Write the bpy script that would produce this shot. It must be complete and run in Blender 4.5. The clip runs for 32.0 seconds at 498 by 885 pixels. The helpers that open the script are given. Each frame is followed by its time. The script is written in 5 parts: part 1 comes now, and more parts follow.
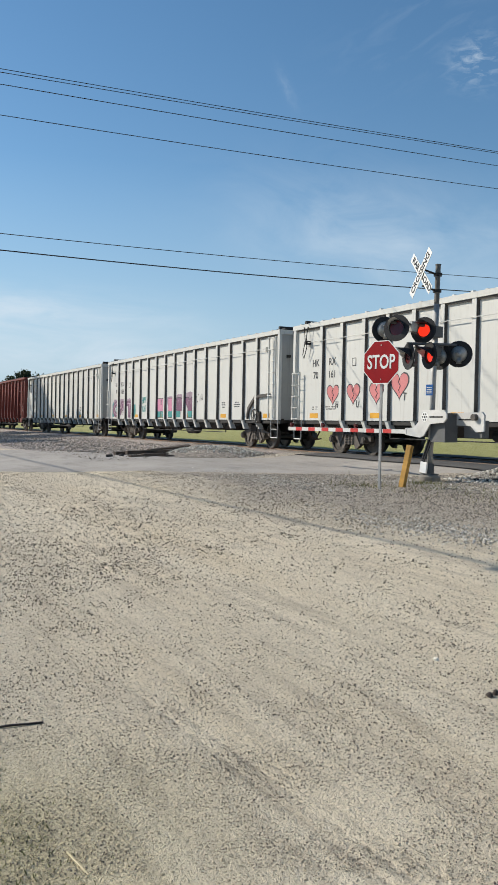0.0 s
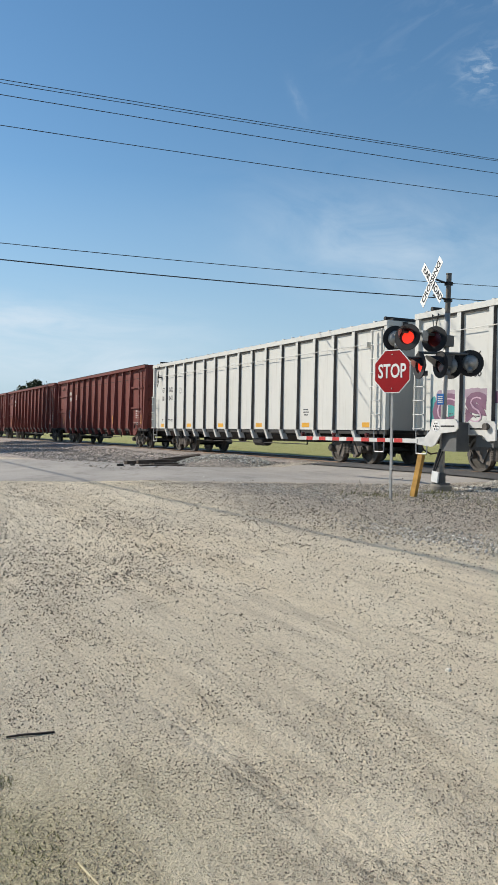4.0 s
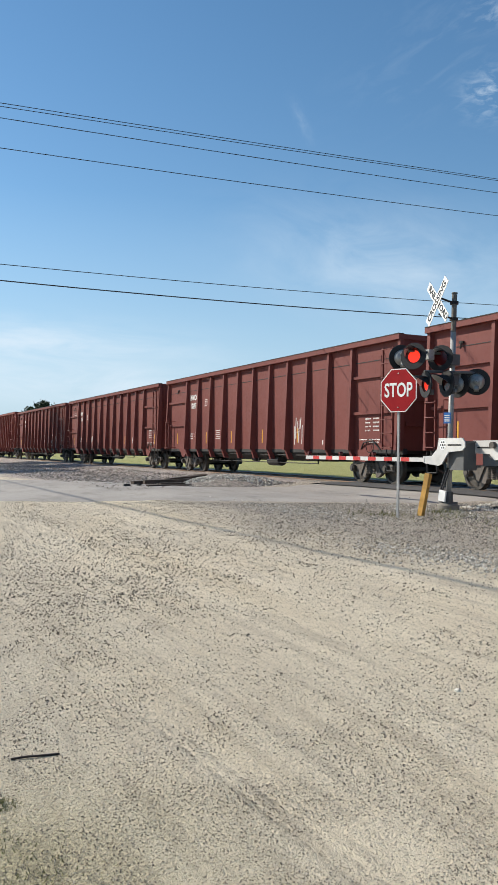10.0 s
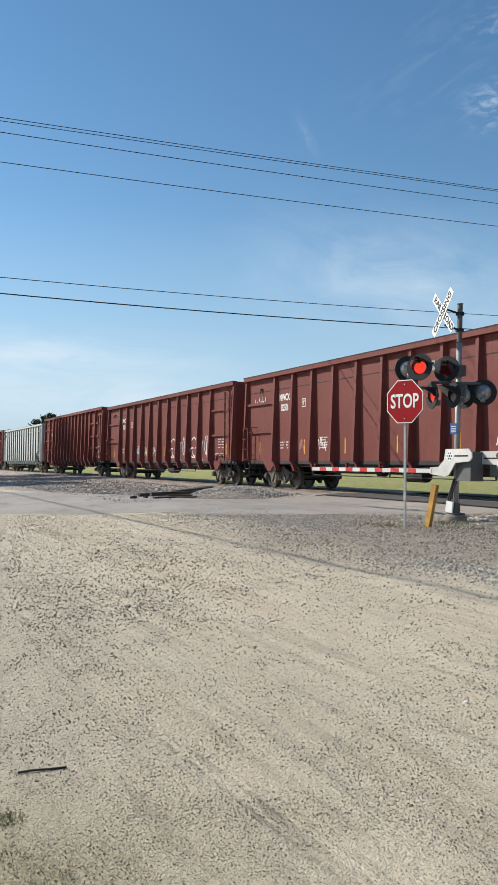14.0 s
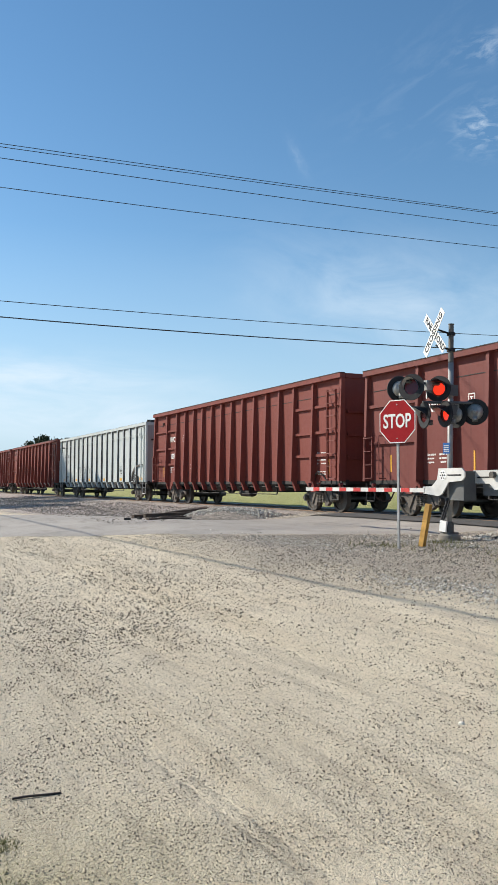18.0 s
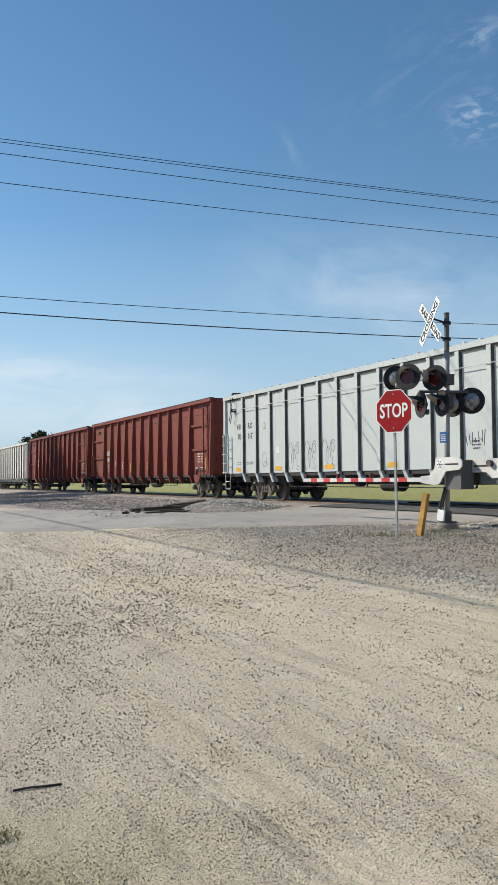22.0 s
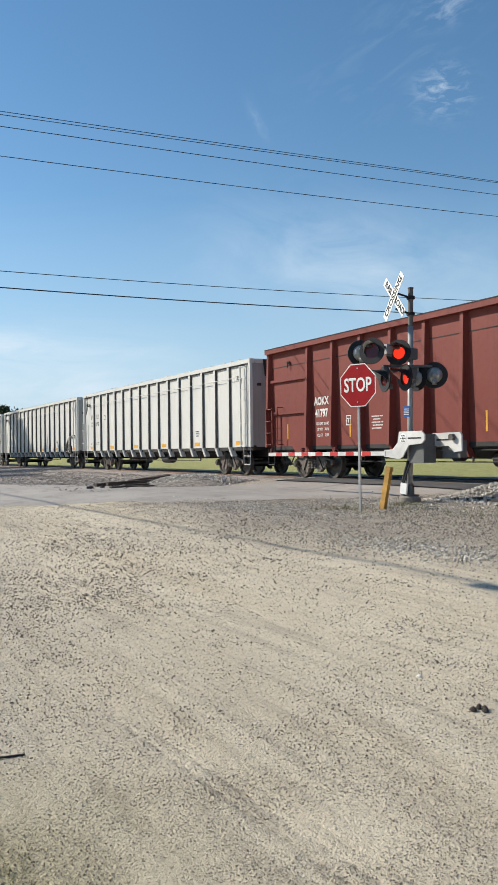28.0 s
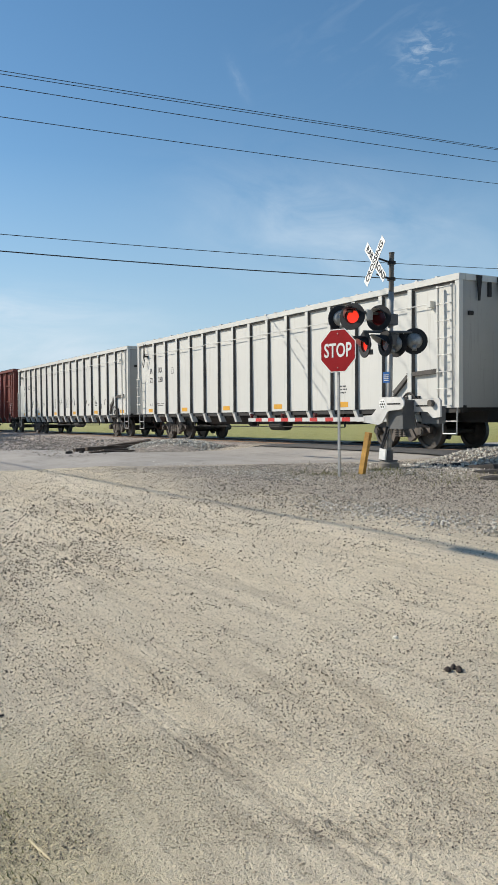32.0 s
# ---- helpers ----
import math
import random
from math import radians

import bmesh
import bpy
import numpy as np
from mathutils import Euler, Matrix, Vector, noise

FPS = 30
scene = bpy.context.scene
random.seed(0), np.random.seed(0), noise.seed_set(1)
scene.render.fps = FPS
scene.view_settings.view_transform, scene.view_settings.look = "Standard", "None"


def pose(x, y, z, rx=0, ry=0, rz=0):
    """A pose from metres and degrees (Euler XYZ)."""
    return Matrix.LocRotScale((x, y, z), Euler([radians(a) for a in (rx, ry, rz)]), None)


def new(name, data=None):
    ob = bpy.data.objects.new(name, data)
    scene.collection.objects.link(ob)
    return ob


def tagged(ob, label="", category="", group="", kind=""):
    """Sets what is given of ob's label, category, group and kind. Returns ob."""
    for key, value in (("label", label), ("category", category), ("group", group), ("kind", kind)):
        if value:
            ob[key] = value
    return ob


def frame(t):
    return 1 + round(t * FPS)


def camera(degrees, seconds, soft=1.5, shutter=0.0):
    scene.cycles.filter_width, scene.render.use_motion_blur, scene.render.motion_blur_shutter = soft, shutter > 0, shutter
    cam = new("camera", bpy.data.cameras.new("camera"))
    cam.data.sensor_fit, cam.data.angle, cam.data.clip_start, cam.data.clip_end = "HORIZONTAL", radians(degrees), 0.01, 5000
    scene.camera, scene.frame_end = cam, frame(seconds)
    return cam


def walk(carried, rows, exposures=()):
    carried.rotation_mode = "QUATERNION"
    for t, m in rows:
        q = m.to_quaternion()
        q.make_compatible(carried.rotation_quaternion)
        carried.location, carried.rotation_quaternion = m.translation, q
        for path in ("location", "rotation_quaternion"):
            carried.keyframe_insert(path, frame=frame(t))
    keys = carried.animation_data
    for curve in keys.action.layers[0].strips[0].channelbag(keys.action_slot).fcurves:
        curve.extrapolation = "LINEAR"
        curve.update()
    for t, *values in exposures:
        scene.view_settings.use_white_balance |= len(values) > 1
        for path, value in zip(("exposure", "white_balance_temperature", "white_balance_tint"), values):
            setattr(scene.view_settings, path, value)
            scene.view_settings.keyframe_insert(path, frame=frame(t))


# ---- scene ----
cam = camera(34.0, 32.0, soft=0.55)


def aim(yaw, pitch, roll, dx, dy, dz):
    """The handheld camera turns and sways a few centimetres about one standing place, at eye height over the lot."""
    return pose(dx, dy, 1.6 + dz, 0, 0, yaw) @ pose(0, 0, 0, 90 + pitch) @ pose(0, 0, 0, 0, 0, roll)


# seconds, yaw, pitch, roll, and the sway of the hand that holds the camera
PATH = [
    (0, 62.788, -1.345, 0.973, -0.012, -0.006, 0.015),
    (0.5, 62.885, -1.241, 1.064, -0.021, -0.013, 0.009),
    (1, 62.948, -1.425, 0.933, -0.019, -0.007, 0.010),
    (1.5, 63.333, -1.274, 1.070, -0.019, -0.008, 0.009),
    (2, 63.327, -1.522, 1.351, -0.016, -0.011, 0.012),
    (2.5, 63.442, -1.170, 1.019, -0.017, -0.006, 0.010),
    (3, 63.516, -1.175, 0.998, -0.018, -0.003, 0.010),
    (3.5, 63.536, -0.909, 0.990, -0.017, -0.009, 0.014),
    (5.5, 63.568, -0.485, 0.818, -0.015, -0.010, 0.013),
    (6, 63.622, -0.507, 0.757, -0.017, -0.003, 0.008),
    (6.5, 63.607, -0.600, 0.670, -0.011, -0.003, 0.012),
    (7, 63.674, -0.250, 0.661, -0.009, -0.010, 0.011),
    (7.5, 63.729, -0.100, 0.995, -0.022, -0.009, 0.009),
    (8, 63.781, 0.133, 0.802, -0.008, -0.007, 0.016),
    (8.5, 63.822, 0.341, 0.935, -0.012, -0.001, 0.012),
    (9, 63.889, 0.473, 0.815, -0.019, 0.001, 0.007),
    (9.5, 64.007, 0.402, 0.879, -0.021, -0.003, 0.007),
    (10, 64.041, 0.694, 0.737, -0.019, -0.000, 0.007),
    (10.5, 63.992, 0.775, 0.695, -0.014, -0.004, 0.010),
    (11, 64.113, 0.772, 0.132, -0.018, 0.003, 0.006),
    (11.5, 64.171, 0.868, -0.066, -0.013, -0.001, 0.008),
    (12, 64.322, 0.967, -0.204, -0.017, 0.001, 0.005),
    (12.5, 64.689, 1.574, -0.066, -0.007, -0.006, 0.014),
    (13, 64.831, 1.705, 0.181, -0.010, -0.001, 0.010),
    (13.5, 64.799, 1.558, 0.362, -0.022, 0.002, 0.005),
    (15.5, 63.246, 2.026, 0.600, 0.002, -0.015, 0.008),
    (16, 63.582, 2.522, 0.260, 0.002, -0.010, 0.005),
    (16.5, 63.584, 2.396, 0.257, 0.005, -0.014, 0.009),
    (17, 63.703, 2.467, -0.148, 0.003, -0.007, 0.006),
    (17.5, 63.917, 2.697, -0.076, 0.003, -0.006, 0.008),
    (18, 64.056, 2.945, 0.064, 0.012, -0.012, 0.017),
    (18.5, 63.929, 3.027, 0.004, 0.012, -0.013, 0.016),
    (19, 64.165, 3.276, -0.204, 0.007, -0.007, 0.011),
    (19.5, 64.234, 3.416, -0.101, 0.003, -0.009, 0.005),
    (20, 64.236, 3.353, -0.466, 0.015, -0.009, 0.010),
    (20.5, 64.188, 3.249, -0.445, 0.010, -0.010, 0.007),
    (21, 64.109, 3.032, -0.723, 0.006, -0.000, 0.002),
    (21.5, 64.126, 2.820, -0.532, 0.005, -0.003, -0.001),
    (22, 63.870, 2.439, -0.722, 0.007, -0.001, -0.003),
    (22.5, 63.771, 2.329, -0.760, 0.006, 0.003, -0.004),
    (23, 63.375, 2.070, -0.497, -0.002, 0.003, -0.013),
    (23.5, 62.895, 1.650, -0.462, 0.008, 0.001, -0.011),
    (24, 62.722, 1.275, -0.588, 0.014, 0.007, -0.010),
    (24.5, 62.522, 1.173, -0.780, 0.018, 0.009, -0.010),
    (25, 62.406, 1.207, -0.947, 0.024, 0.005, -0.009),
    (25.5, 62.382, 1.441, -0.837, 0.021, 0.007, -0.014),
    (27.5, 61.470, 1.019, -0.679, 0.024, 0.010, -0.017),
    (28, 61.493, 0.645, -0.817, 0.024, 0.013, -0.021),
    (28.5, 61.197, -0.127, -0.834, 0.022, 0.022, -0.021),
    (29, 61.078, -0.350, -0.419, 0.019, 0.016, -0.026),
    (29.5, 60.793, -0.812, -1.063, 0.021, 0.027, -0.030),
    (30, 60.501, -1.356, -0.814, 0.013, 0.025, -0.038),
    (30.5, 60.401, -1.597, -1.005, 0.027, 0.020, -0.026),
    (31, 60.349, -2.189, -0.811, 0.023, 0.022, -0.029),
    (31.5, 60.116, -2.335, -0.561, 0.021, 0.022, -0.031),
    (32, 60.117, -1.767, -0.589, 0.019, 0.023, -0.035),
]
walk(cam, [(row[0], aim(*row[1:])) for row in PATH], [(0, 0.0), (5, 0.06), (8, 0.18), (11.5, 0.18), (13, 0.12), (15.5, 0.18), (16.5, 0.2), (18, 0.26), (19.5, 0.2), (21, 0.04), (22, 0.06), (23.5, 0.2), (25, 0.28), (28, 0.16), (30, 0.04), (32, 0.06)])

# ---- world, sun ----
SUN_WAY = Vector((0.62, 0.58, -0.55)).normalized()
world = bpy.data.worlds.new("sky")
scene.world = world
world.use_nodes = True
wn, wl = world.node_tree.nodes, world.node_tree.links
wn.clear()
sky = wn.new("ShaderNodeTexSky")
sky.sky_type, sky.sun_disc = "NISHITA", False
sky.sun_elevation = math.asin(-SUN_WAY.z)
sky.sun_rotation = math.atan2(-SUN_WAY.x, -SUN_WAY.y)
sky.air_density, sky.dust_density, sky.ozone_density = 1.0, 0.1, 1.6
coord = wn.new("ShaderNodeTexCoord")
low = wn.new("ShaderNodeSeparateXYZ")
wl.new(coord.outputs["Generated"], low.inputs["Vector"])


def sky_math(operation, a, b=0.0, clamp=False):
    node = wn.new("ShaderNodeMath")
    node.operation, node.use_clamp = operation, clamp
    for k, v in ((0, a), (1, b)):
        if isinstance(v, bpy.types.NodeSocket):
            wl.new(v, node.inputs[k])
        else:
            node.inputs[k].default_value = v
    return node.outputs[0]


# bearing and height of the view in degrees
bearing = sky_math("MULTIPLY", sky_math("ARCTAN2", sky_math("MULTIPLY", low.outputs["X"], -1.0), low.outputs["Y"]), 57.296)
height = sky_math("MULTIPLY", sky_math("ARCSINE", low.outputs["Z"]), 57.296)


def cloud(at, reach, slant, stretch, scale, a, b, most):
    """A patch of thin cloud: bearing and height of its middle, its reach, the slant and length of its wisps, and its density."""
    u, v = sky_math("SUBTRACT", bearing, at[0]), sky_math("SUBTRACT", height, at[1])
    c, q = math.cos(radians(slant)), math.sin(radians(slant))
    along = sky_math("ADD", sky_math("MULTIPLY", u, c), sky_math("MULTIPLY", v, q))
    over = sky_math("SUBTRACT", sky_math("MULTIPLY", v, c), sky_math("MULTIPLY", u, q))
    r2 = sky_math("ADD", sky_math("POWER", sky_math("ABSOLUTE", sky_math("DIVIDE", along, reach[0])), 2.0), sky_math("POWER", sky_math("ABSOLUTE", sky_math("DIVIDE", over, reach[1])), 2.0))
    mask = sky_math("POWER", 2.718, sky_math("MULTIPLY", r2, -1.0))
    spot = wn.new("ShaderNodeCombineXYZ")
    wl.new(sky_math("DIVIDE", along, stretch), spot.inputs["X"])
    wl.new(over, spot.inputs["Y"])
    spot.inputs["Z"].default_value = at[0] + at[1]
    fluff = wn.new("ShaderNodeTexNoise")
    fluff.inputs["Scale"].default_value, fluff.inputs["Detail"].default_value = scale, 7.0
    fluff.inputs["Roughness"].default_value, fluff.inputs["Distortion"].default_value = 0.6, 0.5
    wl.new(spot.outputs["Vector"], fluff.inputs["Vector"])
    body = wn.new("ShaderNodeMapRange")
    body.inputs["From Min"].default_value, body.inputs["From Max"].default_value = a, b
    wl.new(fluff.outputs["Fac"], body.inputs["Value"])
    return sky_math("MULTIPLY", sky_math("MULTIPLY", body.outputs["Result"], mask), most)


cover = None
for patch in (
    ((53.5, 12.6), (9.0, 3.4), 12, 2.2, 0.36, 0.3, 0.76, 0.56),
    ((77.5, 7.2), (9.0, 1.5), 2, 6.0, 0.7, 0.25, 0.65, 0.8),
    ((76.0, 4.6), (12.0, 1.6), 0, 4.0, 0.5, 0.2, 0.65, 0.75),
    ((47.7, 23.2), (1.5, 1.3), 0, 2.6, 1.9, 0.46, 0.68, 0.5),
    ((47.6, 27.8), (1.8, 0.8), -10, 2.6, 1.4, 0.44, 0.7, 0.4),
    ((51.0, 26.0), (6.0, 3.0), -25, 3.0, 0.8, 0.52, 0.8, 0.1),
    ((60.6, 22.2), (0.35, 1.3), -28, 0.5, 1.0, 0.3, 0.7, 0.14),
    ((-60.0, 30.0), (60.0, 14.0), 10, 4.0, 0.12, 0.45, 0.75, 0.4),
):
    one = cloud(*patch)
    cover = one if cover is None else sky_math("ADD", cover, one, True)
veil = wn.new("ShaderNodeMix")
veil.data_type = "RGBA"
veil.inputs["B"].default_value = (5.6, 6.5, 7.3, 1)
wl.new(cover, veil.inputs["Factor"])
deep = wn.new("ShaderNodeHueSaturation")
deep.inputs["Hue"].default_value, deep.inputs["Saturation"].default_value = 0.495, 1.19
wl.new(sky.outputs["Color"], deep.inputs["Color"])
haze = wn.new("ShaderNodeMix")
haze.data_type = "RGBA"
haze.inputs["B"].default_value = (3.1, 4.5, 6.0, 1)
wl.new(deep.outputs["Color"], haze.inputs["A"])
wl.new(haze.outputs["Result"], veil.inputs["A"])
near_rim = wn.new("ShaderNodeMapRange")
near_rim.inputs["From Min"].default_value, near_rim.inputs["From Max"].default_value = 0.03, 0.3
near_rim.inputs["To Min"].default_value, near_rim.inputs["To Max"].default_value = 0.8, 0.0
wl.new(low.outputs["Z"], near_rim.inputs["Value"])
wl.new(near_rim.outputs["Result"], haze.inputs["Factor"])
back = wn.new("ShaderNodeBackground")
back.inputs["Strength"].default_value = 0.119
wl.new(veil.outputs["Result"], back.inputs["Color"])
wout = wn.new("ShaderNodeOutputWorld")
wl.new(back.outputs["Background"], wout.inputs["Surface"])

sun = new("sun", bpy.data.lights.new("sun", "SUN"))
sun.data.energy, sun.data.angle, sun.data.color = 4.9, radians(0.53), (1.0, 0.92, 0.79)
sun.rotation_mode = "QUATERNION"
sun.rotation_quaternion = SUN_WAY.to_track_quat("-Z", "Y")

# ---- materials ----


class Nodes:
    """A small helper to wire one material."""

    def __init__(self, name):
        self.m = bpy.data.materials.new(name)
        self.m.use_nodes = True
        self.n, self.l = self.m.node_tree.nodes, self.m.node_tree.links
        self.b = self.n["Principled BSDF"]

    def add(self, kind, inputs=None, operation="", feature="", data_type=""):
        node = self.n.new(kind)
        if operation:
            node.operation = operation
        if feature:
            node.feature = feature
        if data_type:
            node.data_type = data_type
        for k, v in (inputs or {}).items():
            if isinstance(v, bpy.types.NodeSocket):
                self.l.new(v, node.inputs[k])
            else:
                node.inputs[k].default_value = v
        return node

    def noise(self, scale, detail=5.0, rough=0.6, vec=None, stretch=None):
        if vec is None:
            vec = self.add("ShaderNodeTexCoord").outputs["Object"]
        if stretch:
            vec = self.add("ShaderNodeMapping", {"Vector": vec, "Scale": stretch}).outputs["Vector"]
        return self.add("ShaderNodeTexNoise", {"Vector": vec, "Scale": scale, "Detail": detail, "Roughness": rough}).outputs["Fac"]

    def span(self, value, a, b, lo=0.0, hi=1.0):
        return self.add("ShaderNodeMapRange", {"Value": value, "From Min": a, "From Max": b, "To Min": lo, "To Max": hi}).outputs["Result"]

    def mix(self, fac, a, b):
        c = lambda v: v if isinstance(v, bpy.types.NodeSocket) else (*v, 1)
        return self.add("ShaderNodeMix", {"Factor": fac, "A": c(a), "B": c(b)}, data_type="RGBA").outputs["Result"]

    def bump(self, height, strength, distance):
        b = self.add("ShaderNodeBump", {"Height": height, "Strength": strength, "Distance": distance})
        self.l.new(b.outputs["Normal"], self.b.inputs["Normal"])

    def done(self, colour, rough=0.6, metal=0.0):
        for k, v in (("Base Color", colour), ("Roughness", rough), ("Metallic", metal)):
            if isinstance(v, bpy.types.NodeSocket):
                self.l.new(v, self.b.inputs[k])
            else:
                self.b.inputs[k].default_value = (*v, 1) if isinstance(v, tuple) else v
        return self.m


def plain(name, colour, rough=0.55, metal=0.0, dirt=0.25, scale=6.0):
    """Paint or metal with blotches of wear at two scales."""
    k = Nodes(name)
    dark = tuple(c * (1 - dirt) * 0.9 for c in colour)
    big, fine = k.noise(scale * 0.3), k.noise(scale * 5, 3)
    c = k.mix(k.span(big, 0.35, 0.7), colour, dark)
    c = k.mix(k.span(fine, 0.55, 0.8, 0, 0.35), c, dark)
    k.bump(fine, 0.15, 0.01)
    return k.done(c, k.span(fine, 0.3, 0.7, rough - 0.08, rough + 0.1), metal)


def car_paint(name, colour, stain, streak, faded):
    """Weathered freight-car paint: fading, runs of rust down the sheets, road dirt."""
    k = Nodes(name)
    own = k.add("ShaderNodeObjectInfo").outputs["Random"]
    vec = k.add("ShaderNodeTexCoord").outputs["Object"]
    shift = k.add("ShaderNodeVectorMath", {0: vec, 1: k.add("ShaderNodeCombineXYZ", {"X": own, "Y": own, "Z": own}).outputs["Vector"]}, operation="ADD").outputs["Vector"]
    big = k.noise(0.5, 4, 0.6, shift)
    runs = k.noise(2.2, 6, 0.7, shift, (4.0, 4.0, 0.22))
    grime = k.noise(9.0, 6, 0.7, shift)
    c = k.mix(k.span(big, 0.35, 0.7, 0, 0.7), colour, faded)
    c = k.mix(k.span(runs, 0.56, 0.75, 0, streak), c, stain)
    c = k.mix(k.span(grime, 0.6, 0.8, 0, streak * 0.8), c, stain)
    k.bump(k.noise(1.3, 3, 0.5, shift), 0.25, 0.02)
    k.b.inputs["Specular IOR Level"].default_value = 0.3
    return k.done(c, k.span(grime, 0.3, 0.7, 0.5, 0.7))


MAROON = car_paint("maroon paint", (0.142, 0.034, 0.027), (0.055, 0.018, 0.014), 0.5, (0.185, 0.052, 0.042))
OXIDE = car_paint("oxide red paint", (0.165, 0.036, 0.026), (0.07, 0.02, 0.015), 0.5, (0.205, 0.05, 0.037))
CREAM = car_paint("off white paint", (0.56, 0.56, 0.525), (0.3, 0.26, 0.21), 0.42, (0.62, 0.615, 0.585))
GREYWHITE = car_paint("grey white paint", (0.45, 0.49, 0.485), (0.25, 0.25, 0.22), 0.36, (0.51, 0.54, 0.53))
# white cars' ends: shade put into a darker base colour, with grime
ENDSHADE = car_paint("grimy end paint with shade", (0.36, 0.37, 0.365), (0.16, 0.15, 0.135), 0.5, (0.42, 0.43, 0.42))
UNDER = plain("underframe black", (0.03, 0.028, 0.027), 0.75, 0.0, 0.4)
STEEL = plain("worn steel", (0.13, 0.115, 0.1), 0.5, 0.35, 0.5, 12)
# dark tone for painted shade on white cars, and the brake guard's steel
SHADESTEEL = plain("painted shade and guard steel", (0.11, 0.1, 0.09), 0.75, 0.1, 0.5, 8)
RAILBROWN = plain("rail rust", (0.3, 0.19, 0.125), 0.7, 0.1, 0.4, 8)
RUST = plain("rusty iron", (0.11, 0.062, 0.042), 0.8, 0.1, 0.5, 8)
GALV = plain("galvanised steel", (0.45, 0.45, 0.44), 0.5, 0.4, 0.35, 9)
MASTGREY = plain("dark mast paint", (0.14, 0.13, 0.118), 0.55, 0.3, 0.45, 6)
BLACK = plain("black paint", (0.009, 0.009, 0.011), 0.65, 0.0, 0.3)
WHITE = plain("white paint", (0.66, 0.655, 0.63), 0.5, 0.0, 0.22)
SIGNWHITE = plain("white sign sheeting", (0.82, 0.82, 0.8), 0.4, 0.0, 0.06)
SIGNRED = plain("red sign sheeting", (0.31, 0.004, 0.009), 0.6, 0.0, 0.12)
SIGNRED.node_tree.nodes["Principled BSDF"].inputs["Specular IOR Level"].default_value = 0.15
STRIPERED = plain("red reflective tape", (0.55, 0.035, 0.03), 0.4, 0.0, 0.2)
YELLOW = plain("yellow reflective tape", (0.75, 0.38, 0.03), 0.45, 0.0, 0.2)
BLUE = plain("blue sign sheeting", (0.03, 0.16, 0.5), 0.4, 0.0, 0.1)
LETTERWHITE = plain("white stencil paint", (0.74, 0.72, 0.69), 0.6, 0.0, 0.2)
LETTERBLACK = plain("black stencil paint", (0.05, 0.05, 0.055), 0.6, 0.0, 0.2)
GREYBOX = plain("grey cast housing", (0.125, 0.128, 0.128), 0.6, 0.1, 0.3)
CHROME = plain("bare aluminium", (0.42, 0.42, 0.4), 0.34, 0.4, 0.5, 14)
CONCRETE = plain("concrete", (0.26, 0.235, 0.2), 0.9, 0.0, 0.3, 7)
PINK = plain("pink spray paint", (0.6, 0.2, 0.2), 0.6, 0.0, 0.2)
PURPLE = plain("purple spray paint", (0.19, 0.085, 0.15), 0.6, 0.0, 0.25)
PALEPINK = plain("pale pink spray paint", (0.55, 0.36, 0.46), 0.6, 0.0, 0.2)
LILAC = plain("lilac overspray", (0.36, 0.27, 0.33), 0.7, 0.0, 0.3)
TEAL = plain("teal spray paint", (0.05, 0.3, 0.29), 0.6, 0.0, 0.25)
BLUESPRAY = plain("blue spray paint", (0.05, 0.17, 0.5), 0.6, 0.0, 0.2)
MAGENTA = plain("rose spray paint", (0.6, 0.24, 0.36), 0.6, 0.0, 0.2)
SKYBLUE = plain("light blue spray paint", (0.22, 0.42, 0.66), 0.6, 0.0, 0.2)
SALMON = plain("salmon primer", (0.45, 0.2, 0.16), 0.6, 0.0, 0.25)
CABLE = plain("black cable jacket", (0.02, 0.02, 0.022), 0.6, 0.0, 0.2)
TIMBER = plain("creosoted timber", (0.07, 0.052, 0.042), 0.9, 0.0, 0.4, 5)
GREYTIMBER = plain("weathered timber", (0.11, 0.082, 0.062), 0.9, 0.0, 0.5, 5)
POSTWOOD = plain("yellow painted wood", (0.6, 0.33, 0.07), 0.75, 0.0, 0.6, 9)


def glow_material(name, colour, power):
    k = Nodes(name)
    k.b.inputs["Emission Color"].default_value = (*colour, 1)
    k.b.inputs["Emission Strength"].default_value = power
    return k.done(tuple(c * 0.1 for c in colour), 0.4)


LAMPGLOW = glow_material("lit red lens", (1.0, 0.04, 0.015), 1.05)
LENS = plain("unlit red lens", (0.1, 0.012, 0.012), 0.15, 0.0, 0.2)


def stone_material(name, a, b, c):
    k = Nodes(name)
    r = k.add("ShaderNodeNewGeometry").outputs["Random Per Island"]
    col = k.mix(k.span(r, 0.0, 0.55), a, b)
    col = k.mix(k.span(r, 0.6, 1.0), col, c)
    col = k.mix(k.span(k.noise(40, 3), 0.4, 0.7, 0, 0.4), col, tuple(v * 0.6 for v in b))
    return k.done(col, 0.85)


PEBBLE = stone_material("lot pebbles", (0.32, 0.265, 0.19), (0.14, 0.113, 0.082), (0.72, 0.635, 0.49))
SHOULDER = stone_material("shoulder gravel", (0.33, 0.29, 0.245), (0.11, 0.094, 0.08), (0.66, 0.6, 0.52))
BALLAST = stone_material("ballast stone", (0.47, 0.405, 0.34), (0.2, 0.17, 0.14), (0.64, 0.57, 0.49))
CRUSHED = stone_material("pale crushed stone", (0.7, 0.65, 0.57), (0.33, 0.3, 0.25), (0.88, 0.83, 0.74))


